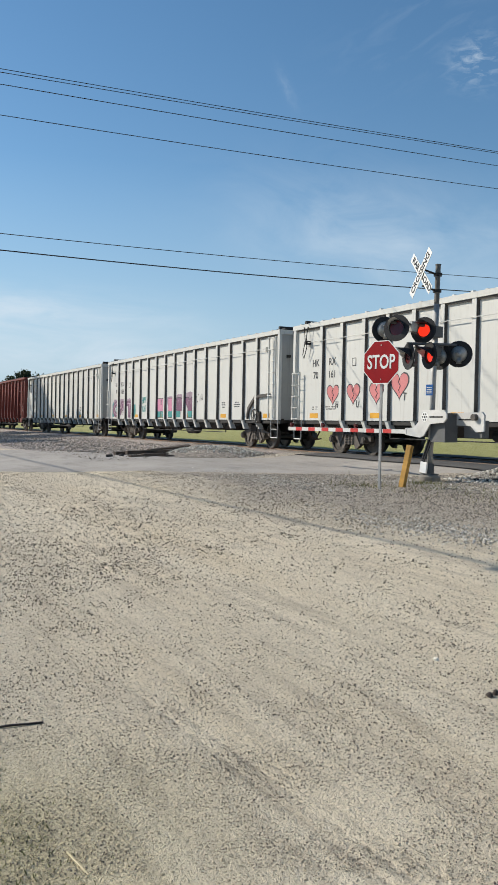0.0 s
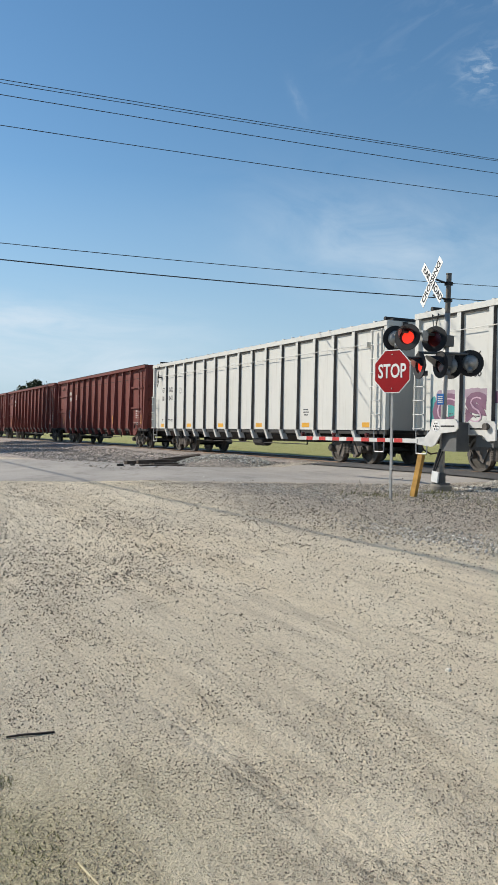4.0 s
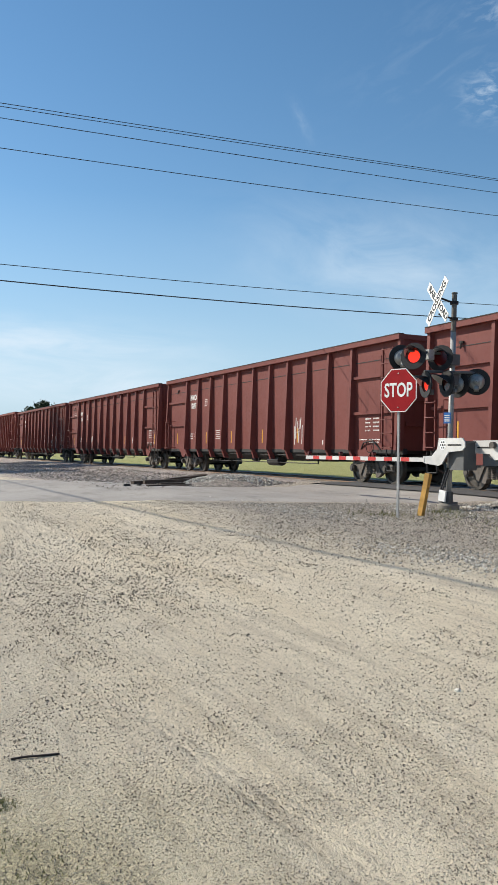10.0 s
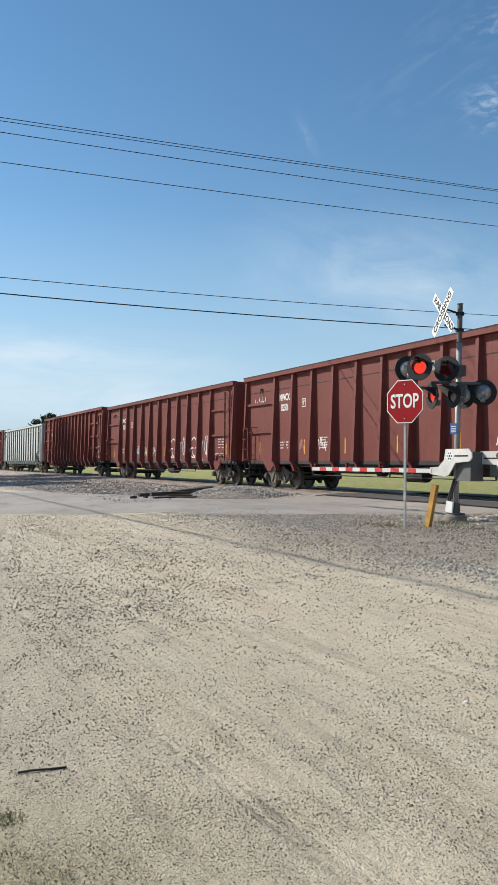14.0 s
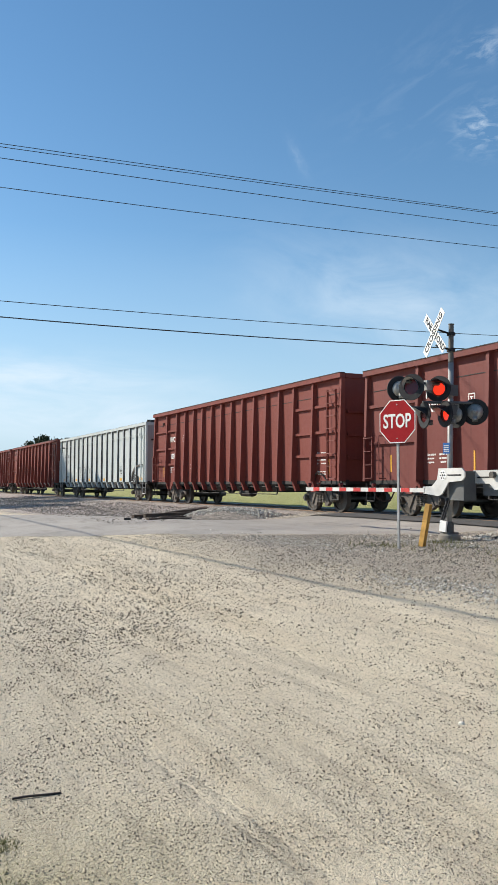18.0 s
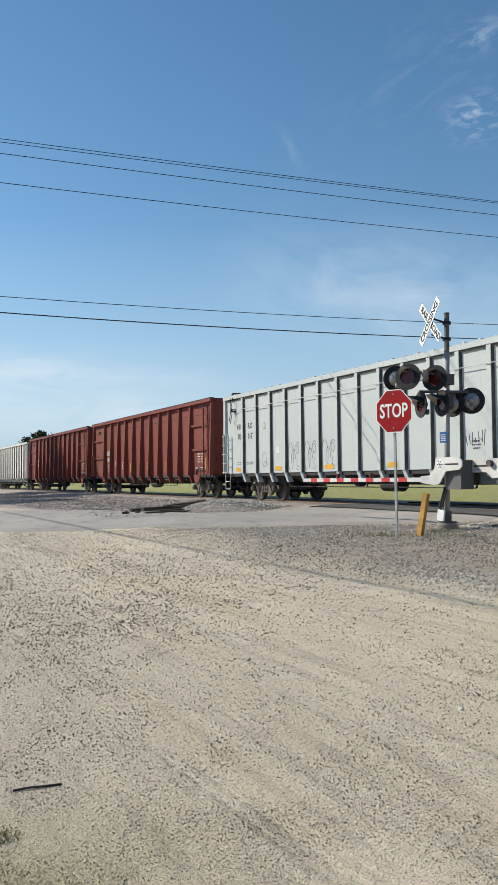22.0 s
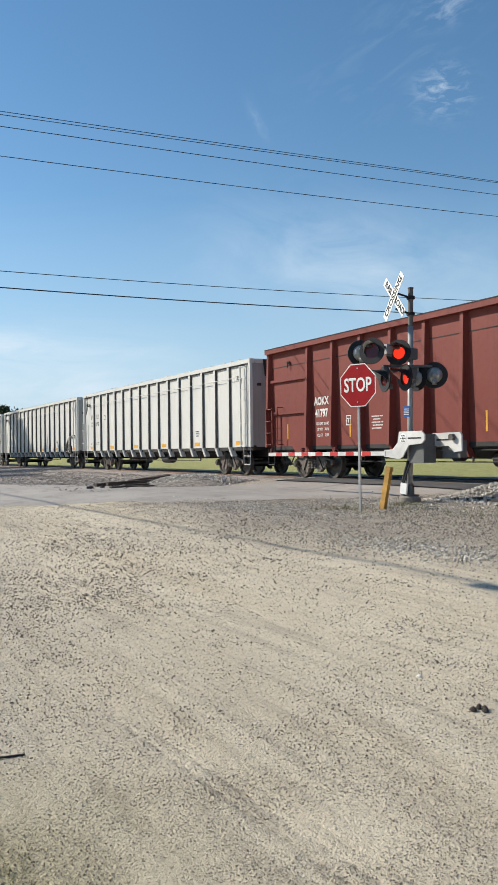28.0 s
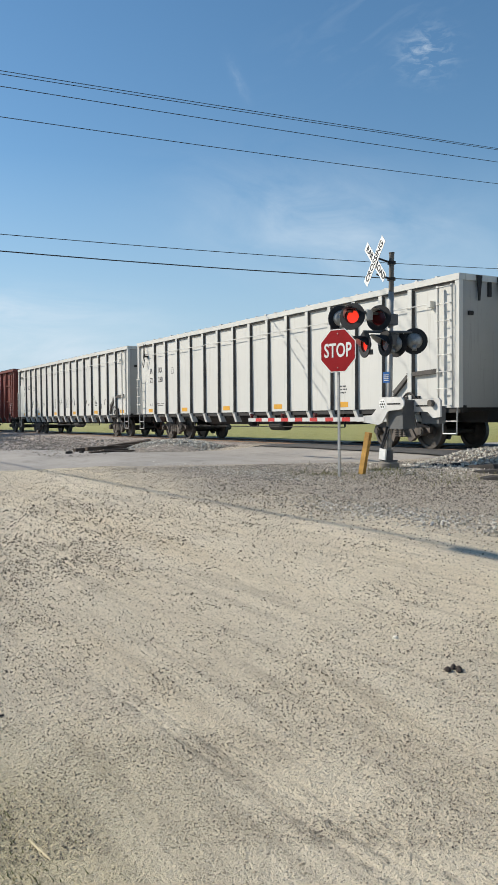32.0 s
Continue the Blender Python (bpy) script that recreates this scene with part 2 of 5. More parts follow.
def ground_material():
    """Sandy lot with gravel drifts and wheel tracks, ballast dirt by the rails, grass beyond them."""
    k = Nodes("lot ground")
    pos = k.add("ShaderNodeNewGeometry").outputs["Position"]
    xyz = k.add("ShaderNodeSeparateXYZ", {"Vector": pos})
    drift = k.noise(0.32, 7, 0.66, pos, (0.35, 1.3, 1.0))
    lane = k.noise(0.8, 5, 0.6, pos, (0.12, 1.5, 1.0))
    rut = k.noise(5.0, 5, 0.65, pos, (0.1, 1.6, 1.0))
    clod = k.noise(11, 6, 0.75, pos)
    grit = k.noise(42, 4, 0.8, pos)
    warp = k.add("ShaderNodeVectorMath", {0: pos, 1: k.add("ShaderNodeVectorMath", {0: k.add("ShaderNodeTexNoise", {"Vector": pos, "Scale": 140.0, "Detail": 2.0}).outputs["Color"], "Scale": 0.006}, operation="SCALE").outputs["Vector"]}, operation="ADD").outputs["Vector"]
    sand, pale, gravel = (0.72, 0.608, 0.435), (0.8, 0.702, 0.535), (0.67, 0.582, 0.44)
    c = k.mix(k.span(lane, 0.35, 0.65), sand, pale)
    loose = k.span(drift, 0.4, 0.62)
    c = k.mix(k.span(drift, 0.44, 0.6, 0, 0.8), c, gravel)
    c = k.mix(k.span(rut, 0.49, 0.66, 0, 0.42), c, (0.36, 0.295, 0.215))
    c = k.mix(k.span(clod, 0.58, 0.74, 0, 0.16), c, (0.3, 0.25, 0.195))
    bare = k.noise(0.9, 5, 0.62, pos, (0.55, 1.2, 1.0))
    c = k.mix(k.span(bare, 0.54, 0.7, 0, 0.22), c, (0.43, 0.375, 0.31))
    # grains of three sizes, some darker and some paler than the sand
    height = None
    for scale, many, depth in ((150.0, 0.22, 0.4), (95.0, 0.15, 0.6), (58.0, 0.05, 0.9)):
        cell = k.add("ShaderNodeTexVoronoi", {"Vector": warp, "Scale": scale})
        tone = k.add("ShaderNodeSeparateColor", {"Color": cell.outputs["Color"]})
        limit = k.add("ShaderNodeMath", {0: k.span(loose, 0, 1, many * 0.75, many * 1.3), 1: k.span(clod, 0.35, 0.65, 0.75, 1.25)}, operation="MULTIPLY").outputs[0]
        dark = k.add("ShaderNodeMath", {0: tone.outputs["Red"], 1: limit}, operation="LESS_THAN").outputs[0]
        body = k.span(cell.outputs["Distance"], 0.3, 0.55, 1, 0)
        dark = k.add("ShaderNodeMath", {0: dark, 1: body}, operation="MULTIPLY").outputs[0]
        c = k.mix(k.span(dark, 0, 1, 0, 0.75), c, k.mix(tone.outputs["Green"], (0.17, 0.138, 0.095), (0.43, 0.36, 0.255)))
        light = k.add("ShaderNodeMath", {0: tone.outputs["Blue"], 1: 1 - many * 0.5}, operation="GREATER_THAN").outputs[0]
        c = k.mix(k.add("ShaderNodeMath", {0: light, 1: k.span(body, 0, 1, 0, 0.3)}, operation="MULTIPLY").outputs[0], c, (0.84, 0.77, 0.66))
        rise = k.add("ShaderNodeMath", {0: dark, 1: depth}, operation="MULTIPLY").outputs[0]
        height = rise if height is None else k.add("ShaderNodeMath", {0: height, 1: rise}, operation="ADD").outputs[0]
    near_rail = k.add("ShaderNodeMath", {0: xyz.outputs["Y"], 1: k.span(drift, 0.2, 0.8, -1.8, 1.8)}, operation="ADD").outputs[0]
    shoulder = k.mix(k.span(grit, 0.42, 0.6), (0.52, 0.46, 0.385), (0.12, 0.1, 0.078))
    c = k.mix(k.span(near_rail, 5.8, 7.4, 0, 0.85), c, shoulder)
    bank = k.add("ShaderNodeMath", {0: k.span(xyz.outputs["X"], -24.2, -23.0, 1, 0), 1: k.span(near_rail, 6.2, 7.2)}, operation="MULTIPLY").outputs[0]
    c = k.mix(bank, c, k.mix(k.span(grit, 0.44, 0.62), (0.5, 0.43, 0.385), (0.16, 0.13, 0.12)))
    # tread marks left by tyres
    across = k.add("ShaderNodeMath", {0: xyz.outputs["Y"], 1: k.add("ShaderNodeMath", {0: xyz.outputs["X"], 1: -0.06}, operation="MULTIPLY").outputs[0]}, operation="ADD").outputs[0]
    wave = k.add("ShaderNodeMath", {0: k.add("ShaderNodeMath", {0: across, 1: 72.0}, operation="MULTIPLY").outputs[0]}, operation="SINE").outputs[0]
    band = k.add("ShaderNodeMath", {0: k.span(across, 1.79, 1.83), 1: k.span(across, 2.05, 2.1, 1, 0)}, operation="MULTIPLY").outputs[0]
    band = k.add("ShaderNodeMath", {0: band, 1: k.span(lane, 0.34, 0.48)}, operation="MULTIPLY").outputs[0]
    band = k.add("ShaderNodeMath", {0: band, 1: k.span(xyz.outputs["X"], -6.2, -4.4)}, operation="MULTIPLY").outputs[0]
    band = k.add("ShaderNodeMath", {0: band, 1: k.span(clod, 0.35, 0.6, 0.2, 1)}, operation="MULTIPLY").outputs[0]
    tread = k.add("ShaderNodeMath", {0: k.span(wave, -1, 1), 1: band}, operation="MULTIPLY").outputs[0]
    c = k.mix(k.span(tread, 0.45, 0.95, 0, 0.5), c, (0.2, 0.165, 0.125))
    # damp mossy gravel in one corner of the lot
    away = k.add("ShaderNodeVectorMath", {0: pos, 1: (-3.0, 0.1, 0.0)}, operation="DISTANCE").outputs["Value"]
    moss = k.add("ShaderNodeMath", {0: k.span(away, 0.5, 1.7, 1, 0), 1: k.span(bare, 0.3, 0.6, 0.2, 0.75)}, operation="MULTIPLY").outputs[0]
    c = k.mix(moss, c, k.mix(k.span(grit, 0.42, 0.6), (0.58, 0.51, 0.29), (0.22, 0.19, 0.095)))
    blade = k.noise(3.0, 6, 0.7, pos)
    lawn = k.mix(k.span(blade, 0.35, 0.7), (0.27, 0.27, 0.07), (0.46, 0.42, 0.16))
    c = k.mix(k.span(near_rail, 18.4, 19.6), c, lawn)
    mixed = k.add("ShaderNodeMath", {0: k.add("ShaderNodeMath", {0: grit, 1: clod}, operation="ADD").outputs[0], 1: k.span(height, 0, 1, 0, 0.5)}, operation="ADD").outputs[0]
    mixed = k.add("ShaderNodeMath", {0: mixed, 1: k.span(tread, 0, 1, 0, -0.5)}, operation="ADD").outputs[0]
    k.bump(mixed, 0.9, 0.03)
    return k.done(c, 0.95)


GROUND = ground_material()


def asphalt_material(name, a, b):
    k = Nodes(name)
    pos = k.add("ShaderNodeNewGeometry").outputs["Position"]
    worn, grit = k.noise(0.5, 5, 0.6, pos), k.noise(60, 3, 0.7, pos)
    c = k.mix(k.span(worn, 0.35, 0.68), a, b)
    c = k.mix(k.span(k.noise(1.4, 6, 0.7, pos, (0.5, 1.6, 1)), 0.52, 0.68, 0, 0.5), c, tuple(v * 0.55 for v in a))
    c = k.mix(k.span(grit, 0.5, 0.8, 0, 0.5), c, tuple(v * 0.5 for v in a))
    k.bump(grit, 0.5, 0.01)
    return k.done(c, 0.9)


ASPHALT = asphalt_material("worn grey asphalt", (0.31, 0.285, 0.255), (0.4, 0.365, 0.325))
TARBLACK = asphalt_material("tar black asphalt", (0.03, 0.028, 0.027), (0.05, 0.045, 0.042))
DARKASPHALT = asphalt_material("dark crossing asphalt", (0.075, 0.073, 0.072), (0.11, 0.105, 0.1))

# ---- mesh building ----


class Geo:
    """Collects vertices and faces of one part."""

    def __init__(self):
        self.v, self.f = [], []

    def add(self, verts, faces):
        n = len(self.v)
        self.v += [tuple(p) for p in verts]
        self.f += [tuple(n + i for i in face) for face in faces]
        return self

    def box(self, x0, x1, y0, y1, z0, z1, m=None):
        p = [Vector((x, y, z)) for x in (x0, x1) for y in (y0, y1) for z in (z0, z1)]
        if m is not None:
            p = [m @ q for q in p]
        return self.add(p, [(0, 1, 3, 2), (4, 6, 7, 5), (0, 4, 5, 1), (2, 3, 7, 6), (0, 2, 6, 4), (1, 5, 7, 3)])

    def prism(self, outline, a, b, m=None):
        """An outline of (u, w) in x and z, drawn out in y from a to b."""
        n = len(outline)
        p = [Vector((u, a, w)) for u, w in outline] + [Vector((u, b, w)) for u, w in outline]
        if m is not None:
            p = [m @ q for q in p]
        sides = [(i, (i + 1) % n, n + (i + 1) % n, n + i) for i in range(n)]
        return self.add(p, [tuple(range(n))[::-1], tuple(range(n, 2 * n))] + sides)

    def tube(self, p, q, r, sides=8, r2=None):
        p, q = Vector(p), Vector(q)
        t = (q - p).to_track_quat("Z", "Y").to_matrix()
        r2 = r if r2 is None else r2
        ring = [(math.cos(2 * math.pi * i / sides), math.sin(2 * math.pi * i / sides)) for i in range(sides)]
        v = [p + t @ Vector((c * r, s * r, 0)) for c, s in ring] + [q + t @ Vector((c * r2, s * r2, 0)) for c, s in ring]
        f = [(i, (i + 1) % sides, sides + (i + 1) % sides, sides + i) for i in range(sides)]
        return self.add(v, f + [tuple(range(sides))[::-1], tuple(range(sides, 2 * sides))])

    def chain(self, points, r, sides=6):
        for p, q in zip(points, points[1:]):
            self.tube(p, q, r, sides)
        return self

    def pipe(self, points, r, sides=6):
        """One unbroken round bar through the points."""
        pts = [Vector(p) for p in points]
        n, first = sides, len(self.v)
        for i, p in enumerate(pts):
            d = (pts[min(i + 1, len(pts) - 1)] - pts[max(i - 1, 0)]).normalized()
            t = d.to_track_quat("Z", "Y").to_matrix()
            self.v += [tuple(p + t @ Vector((r * math.cos(6.2832 * k / n), r * math.sin(6.2832 * k / n), 0))) for k in range(n)]
        for i in range(len(pts) - 1):
            a, b = first + i * n, first + (i + 1) * n
            self.f += [(a + k, a + (k + 1) % n, b + (k + 1) % n, b + k) for k in range(n)]
        return self

    def lathe(self, profile, sides=20, m=None):
        """A profile of (radius, height) turned round z."""
        v, f, k = [], [], len(profile)
        for i in range(sides):
            a = 2 * math.pi * i / sides
            v += [Vector((r * math.cos(a), r * math.sin(a), h)) for r, h in profile]
        for i in range(sides):
            j = (i + 1) % sides
            f += [(i * k + n, j * k + n, j * k + n + 1, i * k + n + 1) for n in range(k - 1)]
        if m is not None:
            v = [m @ p for p in v]
        return self.add(v, f)

    def mesh(self, name, material, smooth=False):
        me = bpy.data.meshes.new(name)
        me.from_pydata(self.v, [], self.f)
        me.materials.append(material)
        if smooth:
            me.polygons.foreach_set("use_smooth", [True] * len(me.polygons))
        me.update()
        return me


def part(name, geo, material, parent=None, label="", smooth=False):
    ob = new(name, geo.mesh(name, material, smooth))
    ob.parent = parent
    return tagged(ob, label, kind="stuff" if name == "spray_tag" else "")


def thing(name, label, category, group="", m=None, kind=""):
    ob = new(name)
    if m is not None:
        ob.matrix_basis = m
    return tagged(ob, label, category, group, kind)


def letters(text, size, m, name, material, parent, label="", squeeze=1.0, bold=0.0):
    """Words in the built-in font, as a thin mesh in the plane of m."""
    cu = bpy.data.curves.new(name, "FONT")
    cu.body, cu.size, cu.align_x, cu.align_y = text, size, "CENTER", "CENTER"
    cu.extrude, cu.offset, cu.resolution_u = 0.002, bold, 3
    tmp = bpy.data.objects.new(name, cu)
    scene.collection.objects.link(tmp)
    me = bpy.data.meshes.new_from_object(tmp.evaluated_get(bpy.context.evaluated_depsgraph_get()))
    bpy.data.objects.remove(tmp)
    me.transform(m @ Matrix.Diagonal((squeeze, 1, 1, 1)))
    me.materials.clear()
    me.materials.append(material)
    ob = new(name, me)
    ob.parent = parent
    return tagged(ob, label)

# ---- ground, road, rails ----
RAIL_Z, TRACK_Y = 0.70, 15.52


def ease(a, b, v):
    u = min(1.0, max(0.0, (v - a) / (b - a)))
    return u * u * (3 - 2 * u)


def ground_z(x, y):
    """The lot rises gently towards the crossing; a shallow hollow lies along the rails away from the road."""
    z = 0.5 * ease(0.5, 9.5, y) + 0.16 * ease(11.0, 13.6, y) - 0.16 * ease(17.4, 21.0, y)
    z += 0.018 * noise.noise((x * 0.5, y * 0.5, 0.0)) + 0.008 * noise.noise((x * 1.9, y * 1.9, 3.0))
    return z


def make_ground():
    xs = [-3000, -900, -300, -150] + [-100 + 2.0 * i for i in range(25)] + [-50 + 0.5 * i for i in range(113)] + [8, 12, 20, 40, 100, 300, 900, 3000]
    ys = [-3000, -900, -300, -100, -40, -20, -10] + [-5 + 0.4 * i for i in range(66)] + [22, 25, 30, 40, 60, 100, 200, 500, 1200, 3000]
    g = Geo()
    g.v = [(x, y, ground_z(x, y)) for x in xs for y in ys]
    n = len(ys)
    g.f = [(i * n + j, (i + 1) * n + j, (i + 1) * n + j + 1, i * n + j + 1) for i in range(len(xs) - 1) for j in range(n - 1)]
    ob = part("ground", g, GROUND, None, smooth=True)
    tagged(ob, "sandy gravel lot with wheel tracks, grass beyond the rails", "ground", kind="structure")


make_ground()


def road_edges(y):
    """The road's two edges at a distance across the rails."""
    left = float(np.interp(y, (-120, 0, 5.3, 6.8, 9.5, 12), (-290, -48, -37, -33.5, -24.0, -22.4)))
    right = float(np.interp(y, (-120, 0, 3.7, 5.9, 8.1, 13.4), (-210, -28.5, -22.9, -19.6, -16.6, -13.2)))
    return left, right


def sheet(name, rows, material, lift, label, category):
    """A paving sheet of given edges, laid a little over the ground, with a skirt into it."""
    g, cols = Geo(), 14
    for y, a, b in rows:
        for i in range(cols + 1):
            x = a + (b - a) * i / cols
            ragged = 0.5 * noise.noise((x * 1.3, y * 1.7, 9.0)) if i in (0, cols) else 0
            g.v.append((x + ragged, y, ground_z(x, y) + (lift if 0 < i < cols else -0.03)))
    n = cols + 1
    g.f = [(r * n + i, r * n + i + 1, (r + 1) * n + i + 1, (r + 1) * n + i) for r in range(len(rows) - 1) for i in range(cols)]
    ob = part(name, g, material, None, smooth=True)
    return tagged(ob, label, category, kind="structure")


sheet("road", [(y, *road_edges(y)) for y in [-120, -60, -30, -15, -8] + [-5 + 0.5 * i for i in range(38)]], ASPHALT, 0.03, "worn grey asphalt road with ragged gravel edges", "road")
sheet("road_crossing", [(12.9 + 0.3 * i, -22.4, -13.3 + 0.02 * i) for i in range(6)], DARKASPHALT, 0.06, "dark asphalt ramp up to the rails", "road")
sheet("road_crossing", [(16.55 + 0.3 * i, -22.4, -13.0) for i in range(12)], DARKASPHALT, 0.06, "dark asphalt ramp beyond the rails", "road")
sheet("road", [(20.0 + 4 * i, -22.4, -13.0) for i in range(20)], ASPHALT, 0.03, "grey asphalt road leading off beyond the rails", "road")


def panel_between_rails():
    g = Geo().box(-22.4, -13.1, TRACK_Y - 0.66, TRACK_Y + 0.66, 0.4, RAIL_Z - 0.01)
    tagged(part("crossing_panel", g, DARKASPHALT), "dark asphalt crossing panel between the rails", "road", kind="structure")


panel_between_rails()


def ballast_bed():
    """Raised stone bed under the sleepers, with sloping shoulders, broken by the road."""
    for x0, x1 in ((-420, -22.7), (-12.9, 120)):
        g = Geo()
        steps = 60
        profile = [(-3.4, 0.48), (-2.6, 0.56), (-1.75, 0.64), (-1.3, 0.66), (1.3, 0.66), (1.8, 0.63), (2.6, 0.5), (3.6, 0.4)]
        for i in range(steps + 1):
            x = x0 + (x1 - x0) * i / steps
            for y, z in profile:
                g.v.append((x, TRACK_Y + y + 0.25 * noise.noise((x * 0.3, y, 1.0)), z + 0.04 * noise.noise((x * 0.7, y, 2.0))))
        n = len(profile)
        g.f = [(i * n + j, (i + 1) * n + j, (i + 1) * n + j + 1, i * n + j + 1) for i in range(steps) for j in range(n - 1)]
        tagged(part("ballast", g, BALLASTBED, None, smooth=True), "grey crushed stone track ballast", "ballast", kind="structure")


def ballast_bed_material():
    k = Nodes("ballast bed")
    pos = k.add("ShaderNodeNewGeometry").outputs["Position"]
    cell = k.add("ShaderNodeTexVoronoi", {"Vector": pos, "Scale": 15.0})
    c = k.mix(cell.outputs["Color"], (0.17, 0.145, 0.12), (0.45, 0.39, 0.33))
    c = k.mix(k.span(k.noise(0.4, 4, 0.6, pos), 0.4, 0.7, 0, 0.6), c, (0.13, 0.1, 0.085))
    k.bump(cell.outputs["Distance"], 1.0, 0.06)
    return k.done(c, 0.9)


BALLASTBED = ballast_bed_material()
ballast_bed()


def rails():
    profile = [(-0.07, 0), (0.07, 0), (0.07, 0.012), (0.012, 0.035), (0.012, 0.13), (0.036, 0.14), (0.036, 0.17), (-0.036, 0.17), (-0.036, 0.14), (-0.012, 0.13), (-0.012, 0.035), (-0.07, 0.012)]
    for side in (-0.755, 0.755):
        g = Geo()
        n = len(profile)
        for x in (-420, 120):
            g.v += [(x, TRACK_Y + side + u, RAIL_Z - 0.17 + w) for u, w in profile]
        g.f = [(i, n + i, n + (i + 1) % n, (i + 1) % n) for i in range(n)]
        tagged(part("rail", g, RAILBROWN), "rusty steel rail with a worn head", "rail", "rails of the track", kind="structure")


rails()


def sleepers():
    one = Geo().box(-0.115, 0.115, -1.3, 1.3, -0.18, 0.0).mesh("sleeper", TIMBER)
    far = Geo()
    bed = (thing("sleepers", "dark creosoted timber sleepers under the rails", "sleepers", kind="structure"))
    x = -60.0
    while x < 0:
        if not -22.7 < x < -13.0:
            ob = new("sleeper", one)
            ob.parent = bed
            ob.location = (x, TRACK_Y + random.uniform(-0.04, 0.04), RAIL_Z - 0.165)
        x += 0.52


sleepers()


def stones(name, count, place, size, material, label, grow=0.0, few=2.2):
    """Loose stones as crushed octahedra: place gives x, y and z; grow enlarges them with the distance over the lot; few makes the large ones rare."""
    base = np.array([(1, 0, 0), (-1, 0, 0), (0, 1, 0), (0, -1, 0), (0, 0, 1), (0, 0, -1)], float)
    tri = np.array([(0, 2, 4), (2, 1, 4), (1, 3, 4), (3, 0, 4), (2, 0, 5), (1, 2, 5), (3, 1, 5), (0, 3, 5)])
    rng = np.random.default_rng(len(name) + count)
    at = np.array([place(rng) for i in range(count)])
    s = size[0] + (size[1] - size[0]) * rng.random(count) ** few
    if grow:
        s = s * (0.05 + grow * np.hypot(at[:, 0], at[:, 1]))
    q = base[None] * s[:, None, None] * rng.uniform(0.6, 1.15, (count, 6, 1))
    q = q * np.stack([np.ones(count), rng.uniform(0.6, 1.0, count), rng.uniform(0.5, 0.85, count)], 1)[:, None, :]
    w = rng.normal(size=(count, 4))
    a, b, c, d = (w / np.linalg.norm(w, axis=1, keepdims=True)).T
    turn = np.stack([1 - 2 * (c * c + d * d), 2 * (b * c - a * d), 2 * (b * d + a * c), 2 * (b * c + a * d), 1 - 2 * (b * b + d * d), 2 * (c * d - a * b), 2 * (b * d - a * c), 2 * (c * d + a * b), 1 - 2 * (b * b + c * c)], 1).reshape(count, 3, 3)
    v = np.einsum("nij,nkj->nki", turn, q) + at[:, None, :]
    v[:, :, 2] += s[:, None] * 0.25
    f = tri[None] + 6 * np.arange(count)[:, None, None]
    me = bpy.data.meshes.new(name)
    me.from_pydata(v.reshape(-1, 3).tolist(), [], f.reshape(-1, 3).tolist())
    me.materials.append(material)
    tagged(new(name, me), label, "gravel", kind="stuff")


def in_lot(rng):
    """Pebbles thin out over the lot and gather in drifts."""
    while True:
        r = 1 / rng.uniform(1 / 15.0, 1 / 2.9)
        a = math.radians(rng.uniform(5, 52))
        x, y = -r * math.cos(a), r * math.sin(a)
        if y > 9.2:
            continue
        far = ease(4.0, 7.0, r)
        if rng.random() < 0.42 - 0.2 * far + (0.2 + 0.9 * far) * max(0, noise.noise((x * 0.25, y * 0.9, 5.0))) + (0.2 + 0.6 * far) * max(0, noise.noise((x * 1.5, y * 2.5, 8.0))) + 0.8 * math.exp(-((x + 8.6) / 1.6) ** 2 - ((y - 2.6) / 1.2) ** 2):
            return x, y, ground_z(x, y)


def far_lot(rng):
    while True:
        x, y = rng.uniform(-25, -8), rng.uniform(1.2, 7.0)
        if rng.random() < 0.4 + 0.9 * max(0, noise.noise((x * 0.3, y * 1.8, 2.0))):
            return x, y, ground_z(x, y)


def near_sign(rng):
    while True:
        x, y = rng.uniform(-20, -4.5), rng.uniform(5.9, 12.8)
        if x > road_edges(y)[1] + 0.15 and rng.random() < 0.12 + 0.88 * ease(6.0, 8.2, y):
            return x, y, ground_z(x, y)


def pale_drift(rng):
    """Three loose drifts: out on the shoulder, along the road's edge and round the mast."""
    k = rng.random()
    if k < 0.45:
        x, y = -7.7 + 1.2 * rng.normal(), 6.5 + 0.26 * rng.normal()
    elif k < 0.72:
        x, y = -14.4 + 1.3 * rng.normal(), 8.0 + 0.3 * rng.normal()
    else:
        x, y = -12.6 + 1.3 * rng.normal(), 10.3 + 0.5 * rng.normal()
    return x, y, ground_z(x, y) + (0.03 if x < road_edges(y)[1] else 0.0)


def along_track(rng):
    x = -22.9 - 52 * rng.random() ** 1.5
    y = rng.uniform(12.1, 14.5)
    h = 0.47 + 0.13 * ease(12.1, 14.0, y)
    return x, y, h


def left_bank(rng):
    x = -23.0 - 45 * rng.random() ** 1.6
    y = rng.uniform(7.0, 13.0)
    return x - 0.4 * rng.random(), y, ground_z(x, y) - 0.01


def ridge_z(x, y):
    """Height of the pale ballast ridge on the far side of the mast."""
    up = ease(-13.8, -12.5, x + 0.3 * noise.noise((y, 0, 0))) * ease(11.5, 12.9, y) * (1 - ease(13.3, 14.6, y))
    return 0.5 + 0.12 * ease(11.0, 13.6, y) + 0.24 * up + 0.07 * noise.noise((x * 0.7, y * 0.7, 4.0)) * up


def right_pile(rng):
    x, y = -13.3 + 9.8 * rng.random(), rng.uniform(11.3, 14.6)
    return x, y, ridge_z(x, y)


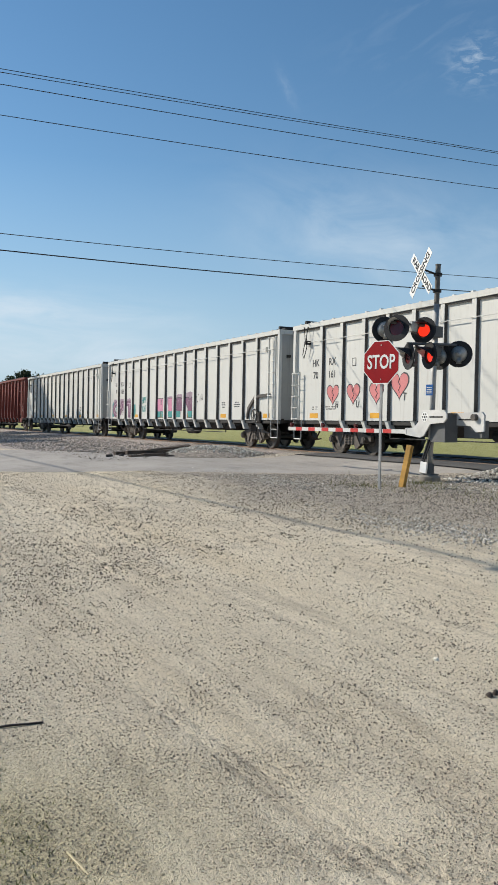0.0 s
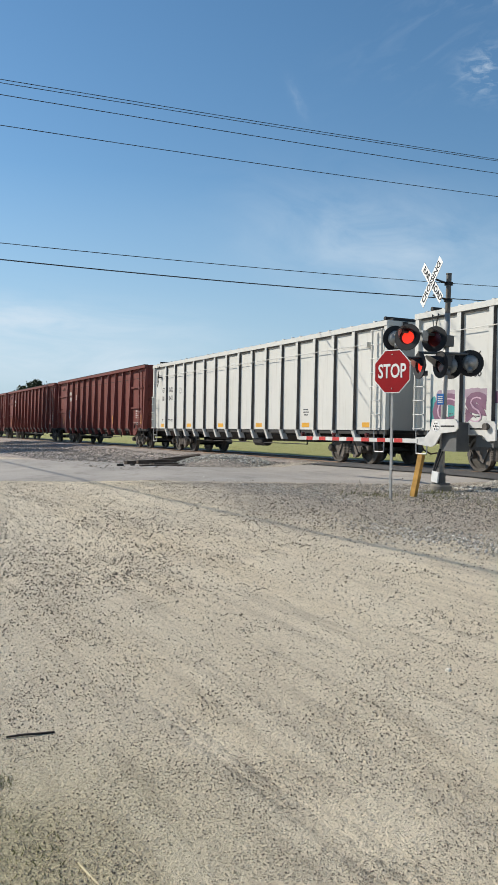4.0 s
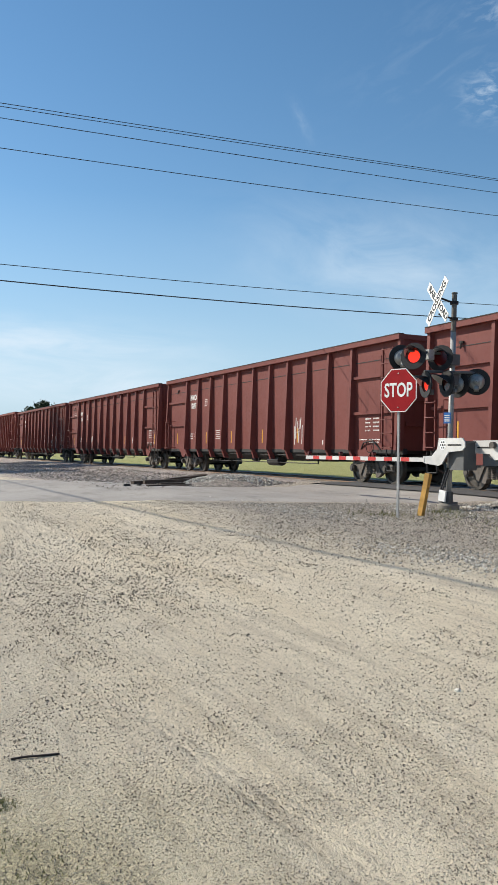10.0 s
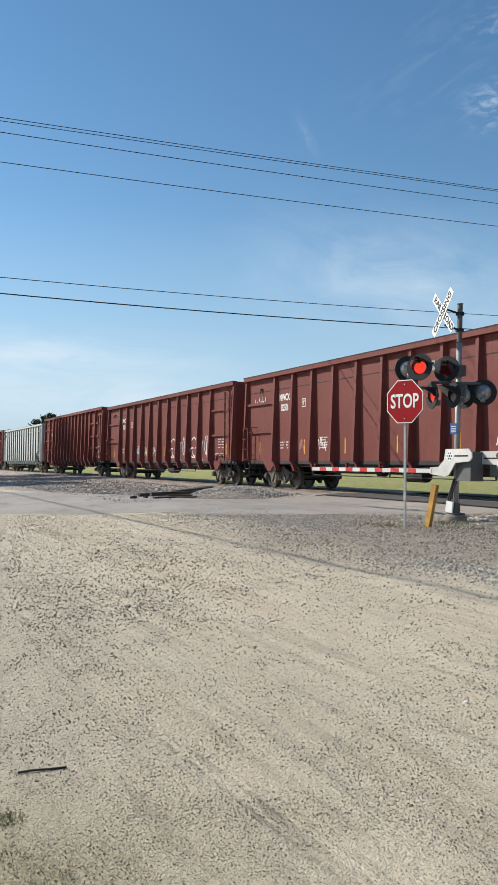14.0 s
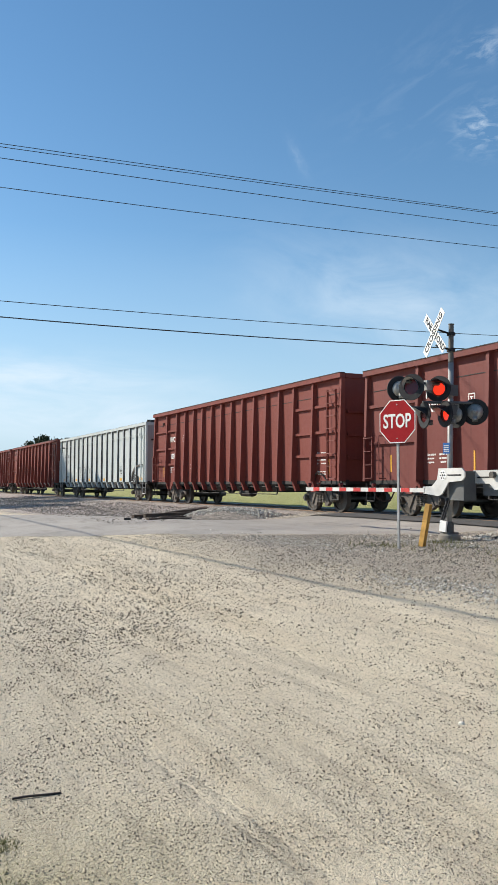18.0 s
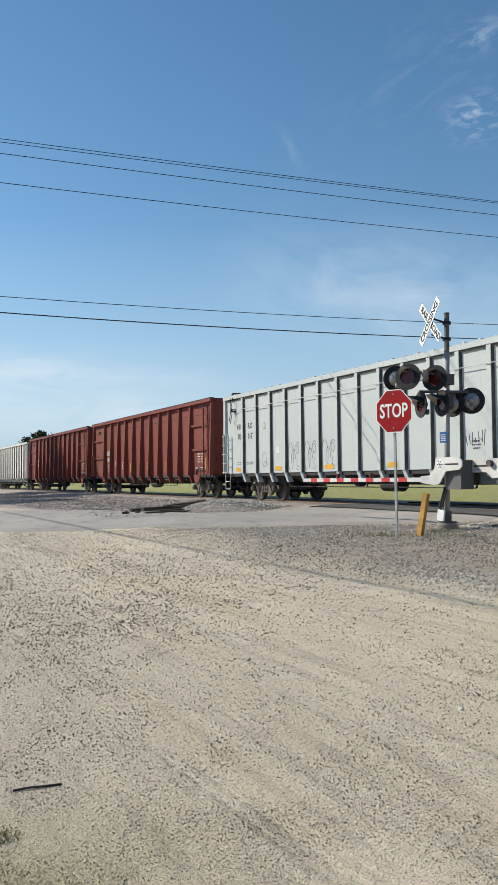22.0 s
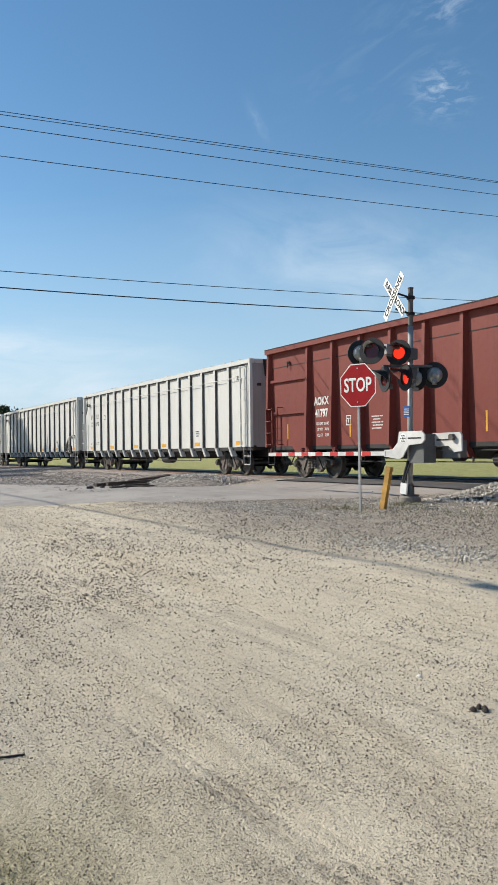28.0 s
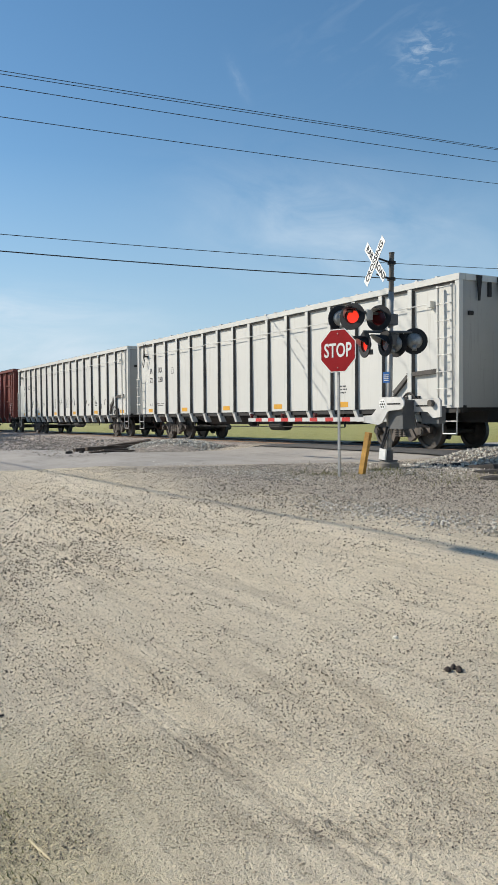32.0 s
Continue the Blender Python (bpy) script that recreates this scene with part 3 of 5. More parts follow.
def ridge_core():
    xs, ys = [-13.2 + 0.3 * i for i in range(34)], [11.3 + 0.25 * i for i in range(14)]
    g, n = Geo(), len(ys)
    g.v = [(x, y, ridge_z(x, y) - 0.02 - (0.1 if j in (0, n - 1) else 0)) for x in xs for j, y in enumerate(ys)]
    g.f = [(i * n + j, (i + 1) * n + j, (i + 1) * n + j + 1, i * n + j + 1) for i in range(len(xs) - 1) for j in range(n - 1)]
    tagged(part("ballast_ridge", g, BALLASTBED, smooth=True), "packed ballast under the pale ridge beside the rails", "ballast", kind="stuff")


ridge_core()


def broken_slabs():
    """Lumps of torn-up dark asphalt in the trough before the ridge."""
    rng = random.Random(21)
    for x, y, z, w, d, rz in ((-12.4, 11.9, 0.53, 0.7, 0.2, 12), (-11.4, 11.75, 0.55, 0.6, 0.18, -8), (-9.4, 10.2, 0.51, 0.5, 0.16, 20), (-10.6, 11.2, 0.51, 0.4, 0.15, 5), (-24.95, 7.85, 0.5, 0.16, 0.12, 30), (-24.9, 8.25, 0.5, 0.14, 0.09, -15)):
        n = 11
        ring = [(w * rng.uniform(0.75, 1.05) * math.cos(6.283 * i / n), d * rng.uniform(0.7, 1.1) * math.sin(6.283 * i / n)) for i in range(n)]
        g = Geo().add([(a, b, -0.05) for a, b in ring] + [(a * 0.93, b * 0.93, 0.05 + rng.uniform(-0.01, 0.02)) for a, b in ring], [tuple(range(n))[::-1], tuple(range(n, 2 * n))] + [(i, (i + 1) % n, n + (i + 1) % n, n + i) for i in range(n)])
        ob = part("asphalt_slab", g, TARBLACK)
        ob.matrix_basis = pose(x, y, z, 3, -4, rz)
        tagged(ob, "broken slab of dark asphalt lying in the gravel", "asphalt slab", "broken asphalt pieces")


broken_slabs()


def pile_place(rng):
    """A heap of pale stone beside the crossing."""
    r, a = rng.random() ** 0.6, rng.random() * 6.283
    u, w = r * math.cos(a), r * math.sin(a)
    return -24.6 + 1.9 * u, 11.4 + 1.9 * w + 0.5 * u, 0.42 + 0.42 * (1 - r * r)


stones("lot_gravel", 66000, in_lot, (0.0011, 0.005), PEBBLE, "scattered dark pebbles on the sandy lot", 0.39, 3.6)
stones("far_gravel", 26000, far_lot, (0.005, 0.02), PEBBLE, "dark pebbles scattered on the lot towards the road", 0.0, 4.0)
stones("shoulder_gravel", 30000, near_sign, (0.006, 0.019), SHOULDER, "grey gravel shoulder round the signs")
stones("pale_gravel", 3600, pale_drift, (0.01, 0.032), CRUSHED, "drift of pale crushed stone on the shoulder")
stones("track_ballast", 11000, along_track, (0.03, 0.075), BALLAST, "loose ballast stones along the rails")
stones("ballast_heap", 11000, right_pile, (0.022, 0.055), CRUSHED, "pale ballast heaped beside the signal mast")
stones("gravel_bank", 16000, left_bank, (0.025, 0.07), BALLAST, "brown-grey gravel bank between road and rails")
stones("stone_heap", 3600, pile_place, (0.03, 0.07), CRUSHED, "heap of pale crushed stone beside the crossing")


def heap_core():
    g = Geo().lathe([(2.1, 0.40), (1.5, 0.60), (0.9, 0.74), (0.01, 0.82)], 18, pose(-24.6, 11.4, 0))
    tagged(part("heap_core", g, BALLASTBED, smooth=True), "packed stone under the pale heap", "gravel", kind="stuff")


heap_core()


def old_ties():
    """Old sleepers thrown down beside the road."""
    for p, q in (((-24.3, 8.3, 0.5), (-24.4, 10.2, 0.5)), ((-24.8, 8.9, 0.53), (-24.9, 11.1, 0.55)), ((-25.2, 8.5, 0.6), (-25.3, 10.6, 0.66)), ((-25.6, 9.4, 0.64), (-25.9, 11.0, 0.77)), ((-26.2, 10.0, 0.66), (-26.5, 11.2, 0.78)), ((-25.8, 8.3, 0.55), (-26.2, 10.4, 0.6))):
        p, q = Vector(p), Vector(q)
        g = Geo().box(-0.09, 0.09, -0.06, 0.06, -(q - p).length / 2, (q - p).length / 2)
        ob = part("old_sleeper", g, GREYTIMBER)
        ob.matrix_basis = Matrix.Translation((p + q) / 2) @ (q - p).to_track_quat("Z", "Y").to_matrix().to_4x4()
        tagged(ob, "weathered dark railway sleeper lying by the stone heap", "railway sleeper", "old sleepers by the road")


old_ties()

# ---- freight cars ----
WHEEL_R = 0.457


def wheelset_geo():
    m = pose(0, 0, 0, 90)
    g = Geo().tube((0, -0.98, 0), (0, 0.98, 0), 0.075, 10)
    for s in (-1, 1):
        prof = [(0.09, -0.07), (0.16, -0.07), (0.2, -0.03), (0.37, -0.02), (0.39, -0.065), (0.457, -0.065), (0.462, 0.05), (0.485, 0.055), (0.485, 0.08), (0.39, 0.08), (0.37, 0.03), (0.2, 0.03), (0.14, 0.07), (0.09, 0.07)]
        if s > 0:
            prof = [(r, -h) for r, h in prof][::-1]
        g.lathe(prof, 28, pose(0, s * 0.77, 0) @ m @ pose(0, 0, 0, 180))
    return g


WHEELSET = wheelset_geo().mesh("wheelset", STEEL)
WHEELSETS = []


def bogie_meshes():
    frame_line = [(-1.12, 0.42), (-1.12, 0.58), (-0.72, 0.66), (-0.3, 0.86), (0.3, 0.86), (0.72, 0.66), (1.12, 0.58), (1.12, 0.42), (0.78, 0.44), (0.42, 0.2), (0.3, 0.18), (0.26, 0.3), (-0.26, 0.3), (-0.3, 0.18), (-0.42, 0.2), (-0.78, 0.44)]
    meshes = {}
    for s, key in ((-1, "near"), (1, "far")):
        g = Geo().prism(frame_line, s * 0.98 - 0.06, s * 0.98 + 0.06)
        g.prism([(-0.62, 0.3), (-0.36, 0.68), (-0.26, 0.68), (-0.5, 0.24)], s * 1.05 - 0.03, s * 1.05 + 0.03)
        g.prism([(0.62, 0.3), (0.36, 0.68), (0.26, 0.68), (0.5, 0.24)], s * 1.05 - 0.03, s * 1.05 + 0.03)
        meshes["side_frame " + key] = g.mesh("side_frame", FRAMEIRON)
        for x in (-0.89, 0.89):
            c = Geo()
            c.tube((x, s * 0.98, WHEEL_R), (x, s * 1.16, WHEEL_R), 0.11, 12).tube((x, s * 1.16, WHEEL_R), (x, s * 1.19, WHEEL_R), 0.075, 10)
            meshes["bearing_cap %s %.1f" % (key, x)] = c.mesh("bearing_cap", STEEL)
        sp = Geo()
        for x in (-0.18, 0.0, 0.18):
            for i in range(6):
                sp.lathe([(0.075, 0), (0.09, 0.015), (0.075, 0.03)], 10, pose(x, s * 1.0, 0.31 + 0.05 * i))
            sp.tube((x, s * 1.0, 0.3), (x, s * 1.0, 0.62), 0.06, 8)
        meshes["spring " + key] = sp.mesh("spring", STEEL)
    meshes["bolster"] = Geo().box(-0.22, 0.22, -1.12, 1.12, 0.62, 0.86).box(-0.07, 0.07, -0.7, 0.7, 0.3, 0.4).mesh("bolster", UNDER)
    shoes = Geo()
    for x in (-0.36, 0.36):
        shoes.box(x - 0.05, x + 0.05, -0.85, -0.69, 0.3, 0.6).box(x - 0.05, x + 0.05, 0.69, 0.85, 0.3, 0.6).box(x - 0.04, x + 0.04, -0.7, 0.7, 0.38, 0.44)
    meshes["brake_beam"] = shoes.mesh("brake_beam", RUST)
    return meshes


FRAMEIRON = plain("dusty cast iron", (0.17, 0.145, 0.125), 0.8, 0.0, 0.6, 7)
BOGIE = bogie_meshes()


def bogie(x, car):
    b = new("bogie", BOGIE["bolster"])
    b.parent = car
    b.location = (x, 0, 0)
    for key, me in BOGIE.items():
        if key != "bolster":
            ob = new(key.split()[0], me)
            ob.parent = b
    for wx in (-0.89, 0.89):
        w = new("wheelset", WHEELSET)
        w.parent = b
        w.location = (wx, 0, WHEEL_R)
        WHEELSETS.append((w, wx))


def coupler(x, way, car):
    g = Geo().box(min(x, x + way * 0.5), max(x, x + way * 0.5), -0.09, 0.09, 0.72, 0.92)
    g.box(x + way * 0.45 - 0.1, x + way * 0.45 + 0.16, -0.15, 0.15, 0.68, 0.98)
    g.chain([(x + way * 0.1, -0.35, 0.75), (x + way * 0.25, -0.38, 0.5), (x + way * 0.5, -0.3, 0.38), (x + way * 0.62, -0.15, 0.42)], 0.025, 6)
    part("coupler", g, RUST, car)


def ladder(x0, x1, z0, z1, rungs, material, car, y=-1.6):
    g = Geo()
    for x in (x0, x1):
        g.box(x - 0.02, x + 0.02, y - 0.03, y + 0.03, z0 - 0.05, z1 + 0.05)
    for i in range(rungs):
        z = z0 + (z1 - z0) * i / (rungs - 1)
        g.tube((x0, y - 0.06, z), (x1, y - 0.06, z), 0.014, 6)
        g.tube((x0, y - 0.06, z), (x0, y, z), 0.014, 6).tube((x1, y - 0.06, z), (x1, y, z), 0.014, 6)
    part("ladder", g, material, car)


def step(x0, x1, car, material):
    """Stirrup step hung below the sill."""
    g = Geo().chain([(x0, -1.52, 1.05), (x0 + 0.03, -1.52, 0.42), (x1 - 0.03, -1.52, 0.42), (x1, -1.52, 1.05)], 0.02, 6)
    g.tube((x0 + 0.02, -1.52, 0.72), (x1 - 0.02, -1.52, 0.72), 0.016, 6)
    part("step", g, material, car)


def side_face(x, z, y):
    """The plane of a car's near side: letters stand upright on it."""
    return pose(x, y, z, 90)


def shell(car, L, top, sill, posts, depth, width, paint, chord, ends_paint=None):
    """Sheets, chords, posts and gussets of an open-topped high-sided car; its near side faces -y."""
    half, sheet_y = 1.58, 1.58 - depth
    g = Geo()
    for s in (-1, 1):
        g = Geo()
        g.box(0.06, L - 0.06, min(s * sheet_y, s * (sheet_y - 0.02)), max(s * sheet_y, s * (sheet_y - 0.02)), sill, top - 0.02)
        part("side_sheet", g, paint, car)
    g = Geo()
    for x in (0.04, L - 0.06):
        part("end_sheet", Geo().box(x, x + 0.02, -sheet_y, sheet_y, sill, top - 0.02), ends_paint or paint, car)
        if ends_paint:
            xo = x - 0.05 if x < 1 else x + 0.02
            for y0, y1, z0, z1 in ((-1.25, -1.1, sill + 2.2, sill + 2.3), (0.3, 0.42, sill + 2.3, sill + 2.6), (-0.6, -0.5, top - 0.5, top - 0.15)):
                part("end_bracket", Geo().box(xo, xo + 0.05, y0, y1, z0, z1), UNDER, car)
            continue
        for z in (sill + 0.75, sill + 1.5, sill + 2.25):
            xo = x - 0.07 if x < 1 else x + 0.02
            part("end_rib", Geo().box(xo, xo + 0.07, -1.3, 1.3, z - 0.05, z + 0.05), ends_paint or paint, car)
    g = Geo()
    for s in (-1, 1):
        g.box(-0.02, L + 0.02, min(s * half, s * (half - 0.2)), max(s * half, s * (half - 0.2)), top - chord, top)
    for x in (-0.02, L - 0.16):
        g.box(x, x + 0.18, -half + 0.21, half - 0.21, top - chord, top - 0.002)
    part("top_chord", g, paint, car)
    g = Geo()
    for s in (-1, 1):
        g.box(0, L, min(s * (sheet_y - 0.03), s * (sheet_y - 0.15)), max(s * (sheet_y - 0.03), s * (sheet_y - 0.15)), sill - 0.12, sill + 0.05)
    part("side_sill", g, UNDER, car)
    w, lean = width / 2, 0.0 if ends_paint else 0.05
    post = Geo().add([(-w - 0.03, -sheet_y, sill), (w + 0.03, -sheet_y, sill), (w, -half - lean, sill), (-w, -half - lean, sill), (-w - 0.03, -sheet_y, top - chord), (w + 0.03, -sheet_y, top - chord), (w, -half + 0.02 + lean, top - chord), (-w, -half + 0.02 + lean, top - chord)], [(0, 1, 2, 3), (7, 6, 5, 4), (3, 2, 6, 7), (1, 5, 6, 2), (0, 3, 7, 4)])
    near = post.mesh("post", paint)
    far = Geo()
    far.v, far.f = [(x, -y, z) for x, y, z in post.v], [f[::-1] for f in post.f]
    far = far.mesh("post", paint)
    gus = Geo().add([(-w, -half + 0.03, sill), (w, -half + 0.03, sill), (w + 0.01, -half + 0.2, sill), (-w - 0.01, -half + 0.2, sill), (-w + 0.1, -half + 0.1, sill - 0.34), (w + 0.1, -half + 0.1, sill - 0.34), (w + 0.1, -half + 0.3, sill - 0.34), (-w + 0.1, -half + 0.3, sill - 0.34)], [(3, 2, 1, 0), (4, 5, 6, 7), (0, 1, 5, 4), (1, 2, 6, 5), (3, 0, 4, 7), (2, 3, 7, 6)]).mesh("gusset", paint)
    for x in posts:
        for me in (near, far, gus):
            ob = new("post" if me is not gus else "gusset", me)
            ob.parent = car
            ob.location = (x, 0, 0)
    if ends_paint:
        # shade painted in as dark post flanks and a dark strip under the chord
        flank_shade = Geo()
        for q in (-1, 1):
            flank_shade.add([(q * (w + 0.004), -half + 0.012, sill), (q * (w + 0.034), -sheet_y - 0.002, sill), (q * (w + 0.034), -sheet_y - 0.002, top - chord), (q * (w + 0.004), -half + 0.032, top - chord)], [(0, 1, 2, 3) if q > 0 else (3, 2, 1, 0)])
        flank_shade = flank_shade.mesh("post_web", SHADESTEEL)
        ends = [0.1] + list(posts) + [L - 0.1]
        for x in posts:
            ob = new("post_web", flank_shade)
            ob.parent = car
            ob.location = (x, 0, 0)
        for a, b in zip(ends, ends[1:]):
            part("chord_angle", Geo().box(a + w + 0.04, b - w - 0.04, -sheet_y - 0.06, -sheet_y - 0.002, top - chord - 0.05, top - chord - 0.004), SHADESTEEL, car)
    for x in (0.07, L - 0.07):
        ob = new("corner_post", near)
        ob.parent = car
        ob.location = (x, 0, 0)
    part("underframe", Geo().box(0.3, L - 0.3, -0.32, 0.32, 0.68, sill).box(0.2, L - 0.2, -1.4, 1.4, sill - 0.09, sill + 0.02), UNDER, car)
    # belly sheets slope in between the bogies
    g = Geo().add([(4.6, -1.38, sill), (L - 4.6, -1.38, sill), (L - 5.4, -0.7, 0.62), (5.4, -0.7, 0.62), (4.6, 1.38, sill), (L - 4.6, 1.38, sill), (L - 5.4, 0.7, 0.62), (5.4, 0.7, 0.62)], [(0, 1, 2, 3), (7, 6, 5, 4), (3, 2, 6, 7), (1, 5, 6, 2), (0, 3, 7, 4)])
    part("belly", g, UNDER, car)
    part("air_reservoir", Geo().tube((L * 0.53, -0.95, 0.62), (L * 0.53 + 0.9, -0.95, 0.62), 0.2, 12), UNDER, car)
    part("brake_valve", Geo().tube((L * 0.45, -0.9, 0.7), (L * 0.45 + 0.3, -0.9, 0.7), 0.15, 10), UNDER, car)
    g = Geo().chain([(3.4, -1.3, sill - 0.16), (L - 3.4, -1.3, sill - 0.2)], 0.025, 6).chain([(5.0, -1.2, 0.55), (L - 5.0, -1.2, 0.55)], 0.018, 6)
    for x in (5.0, L * 0.5, L - 5.0):
        g.box(x - 0.02, x + 0.02, -1.22, -1.18, 0.55, sill)
    part("brake_pipe", g, UNDER, car)
    if not ends_paint:
        # thin dark lines across the bays low under the chord, and a dark lip along the top
        ends = [0.1] + list(posts) + [L - 0.1]
        for a, b in zip(ends, ends[1:]):
            part("weld_seam", Geo().box(a + w + 0.03, b - w - 0.03, -sheet_y - 0.012, -sheet_y, top - 0.64, top - 0.62), UNDER, car)
        part("top_lip", Geo().box(-0.01, L + 0.01, -half - 0.012, -half + 0.19, top, top + 0.022), UNDER, car)
        return sheet_y
    part("rigging_cable", Geo().tube((0.7, -half - 0.02, top - 0.62), (L - 1.0, -half - 0.02, top - 0.62), 0.012, 6).box(L - 1.05, L - 0.92, -half - 0.04, -sheet_y, top - 0.7, top - 0.55), paint, car)
    return sheet_y


def bars(x, z, y, widths, material, car, height=0.05, gap=0.105, name="stencil_lines"):
    """Small stencilled data, too fine to read: rows of short strokes."""
    g, rng = Geo(), random.Random(int(1000 * (z + gap)))
    for i, w in enumerate(widths):
        for a, b in w:
            u = a
            while u < b:
                v = min(b, u + rng.uniform(0.025, 0.07))
                g.box(x + u, x + v, y - 0.004, y, z - i * gap - height * rng.uniform(0.75, 1.0), z - i * gap)
                u = v + rng.choice((0.012, 0.014, 0.03))
    tagged(part(name, g, material, car), kind="stuff")


RED_L, RED_TOP, RED_SILL = 19.08, 4.35, 1.02
TALL_L = 17.98


def tall_red_car(paint, mark, tag=None):
    return red_car(paint, mark, tag, 4.5, True)


def red_car(paint, mark, tag=None, top=RED_TOP, many=False):
    """many: the sort with closer posts and two stiffened bays at each end."""
    car = thing("freight_car", "weathered red high-sided open freight car rolling on the rails", "freight car", "cars of the train")
    L = TALL_L if many else RED_L
    posts = [1.85, 3.2] + [4.3 + i * (L - 8.6) / 9 for i in range(10)] + [L - 3.2, L - 1.85] if many else [2.55 + i * (L - 5.1) / 10 for i in range(11)]
    sy = shell(car, L, top, RED_SILL, posts, 0.19, 0.12, paint, 0.15)
    y = -sy
    bays = ((0.12, 1.78), (1.92, 3.13), (L - 3.13, L - 1.92), (L - 1.78, L - 0.12)) if many else ((0.12, 2.48), (L - 2.48, L - 0.12))
    for z in [RED_SILL + (top - RED_SILL) * k for k in ((0.25, 0.47, 0.72) if many else (0.34, 0.67))]:
        for a, b in bays:
            part("stiffener", Geo().box(a, b, y - 0.09, y, z - 0.045, z + 0.045), paint, car)
    ladder(0.1, 0.5, 1.1, 2.3, 4, paint, car)
    part("grab_iron", Geo().chain([(0.85, y, 2.35), (0.85, -1.62, 2.35), (0.85, -1.62, 1.1), (0.85, y, 1.1)], 0.014, 6), paint, car)
    ladder(L - 0.72, L - 0.22, 1.1, 3.95, 8, paint, car)
    step(0.05, 0.5, car, UNDER)
    step(L - 0.62, L - 0.15, car, UNDER)
    for x in (1.15, posts[1] + 0.75, posts[3] + 0.62, posts[5] + 0.66, posts[7] + 0.6, L - 1.0):
        part("reflector_strip", Geo().box(x - 0.03, x + 0.03, y - 0.006, y, 1.28, 1.78), YELLOW, car)
    mid = (posts[0] + posts[1]) / 2
    a, b = mark
    low = a == "AOKX"
    mz = 2.42 if low else (3.1 if many else 3.38)
    if low:
        for i, words in enumerate(("LD LMT 211900", "LT WT   74100", "CU FT    7100")):
            letters(words, 0.125, side_face(mid + 0.02, 1.72 - 0.18 * i, y - 0.004), "load_data", LETTERWHITE, car, "small white load data", 0.9, 0.003)
    if many:
        mid = posts[0] + 0.6
    shift = -0.06 if low else (0.02 if many else -0.07)
    big, narrow = (0.34, 0.82) if low else (0.33, 0.74)
    letters(a, big, side_face(mid + shift, mz, y - 0.008), "reporting_mark", LETTERWHITE, car, "white stencilled reporting mark", narrow, 0.013)
    letters(b, big, side_face(mid + shift, mz - (0.82 if many else 0.38), y - 0.008), "car_number", LETTERWHITE, car, "white stencilled car number", narrow * (0.8 if len(b) > 5 else 1.0), 0.013)
    if not low:
        bars(mid - 0.42, 1.75, y, [((0, 0.34), (0.5, 0.85)), ((0, 0.28), (0.5, 0.85)), ((0, 0.3), (0.55, 0.85))], LETTERWHITE, car)
    bars(posts[2] + 0.4, 1.85, y, [((0, 0.5),), ((0.08, 0.42),), ((0, 0.52),), ((0.05, 0.5),), ((0, 0.44),)], LETTERWHITE, car, 0.04, 0.085)
    bars(L - 1.9, 2.0, y, [((0, 0.3), (0.4, 0.72)), ((0, 0.24), (0.4, 0.72)), ((0, 0.3), (0.4, 0.7)), ((0, 0.26), (0.42, 0.72))], LETTERWHITE, car, 0.05, 0.12)
    bars(L - 2.2, 1.36, y, [((0, 0.4), (0.5, 1.1)), ((0.5, 1.0),)], LETTERWHITE, car, 0.04, 0.08)
    pz = 1.62 if low else 2.95
    part("placard", Geo().box(posts[1] + 0.55, posts[1] + 0.8, y - 0.005, y, pz, pz + 0.3), LETTERWHITE, car)
    part("placard_inset", Geo().box(posts[1] + 0.58, posts[1] + 0.77, y - 0.009, y - 0.005, pz + 0.03, pz + 0.27), paint, car)
    part("placard_mark", Geo().box(posts[1] + 0.61, posts[1] + 0.74, y - 0.012, y - 0.009, pz + 0.19, pz + 0.22).box(posts[1] + 0.66, posts[1] + 0.69, y - 0.012, y - 0.009, pz + 0.08, pz + 0.19), LETTERWHITE, car)
    part("placard", Geo().box(posts[8] + 0.9, posts[8] + 1.1, y - 0.005, y, 1.2, 1.34), LETTERWHITE, car)
    for x in (2.0, L - 2.0):
        part("bolster_plate", Geo().prism([(x - 0.55, RED_SILL + 0.02), (x - 0.12, RED_SILL - 0.36), (x + 0.12, RED_SILL - 0.36), (x + 0.55, RED_SILL + 0.02)], y - 0.03, y + 0.02), paint, car)
    part("chain_hook", Geo().box(0.72 + posts[0] * 0.2, 0.86 + posts[0] * 0.2, y - 0.07, y, top - 0.56, top - 0.5).tube((0.8 + posts[0] * 0.2, y - 0.08, top - 0.7), (0.8 + posts[0] * 0.2, y - 0.06, top - 0.5), 0.025, 6), UNDER, car)
    part("ladder_rail", Geo().pipe([(L - 0.95, y, 1.15), (L - 0.95, y - 0.12, 1.25), (L - 0.95, y - 0.12, 3.8), (L - 0.95, y, 3.9)], 0.014, 6), paint, car)
    part("brake_rod", Geo().pipe([(L - 2.3, -1.35, 0.9), (L - 1.9, -1.45, 1.25), (L - 1.4, -1.45, 1.3), (L - 1.05, -1.4, 1.0)], 0.022, 6).lathe([(0.2, -0.012), (0.22, 0.0), (0.2, 0.012)], 16, pose(L - 1.5, -1.5, 1.15, 90)), UNDER, car)
    for x in (2.1, L - 2.1):
        bogie(x, car)
    coupler(0, -1, car)
    coupler(L, 1, car)
    if tag:
        tag(car, posts, y)
    return car


WHITE_L, LONG_L, WHITE_TOP, WHITE_SILL = 19.76, 19.95, 4.22, 1.05


def long_white_car(paint, mark, tag=None):
    """The longer sort with the cut-away brake corner and no cover frames."""
    return white_car(paint, mark, tag, False, True, LONG_L)


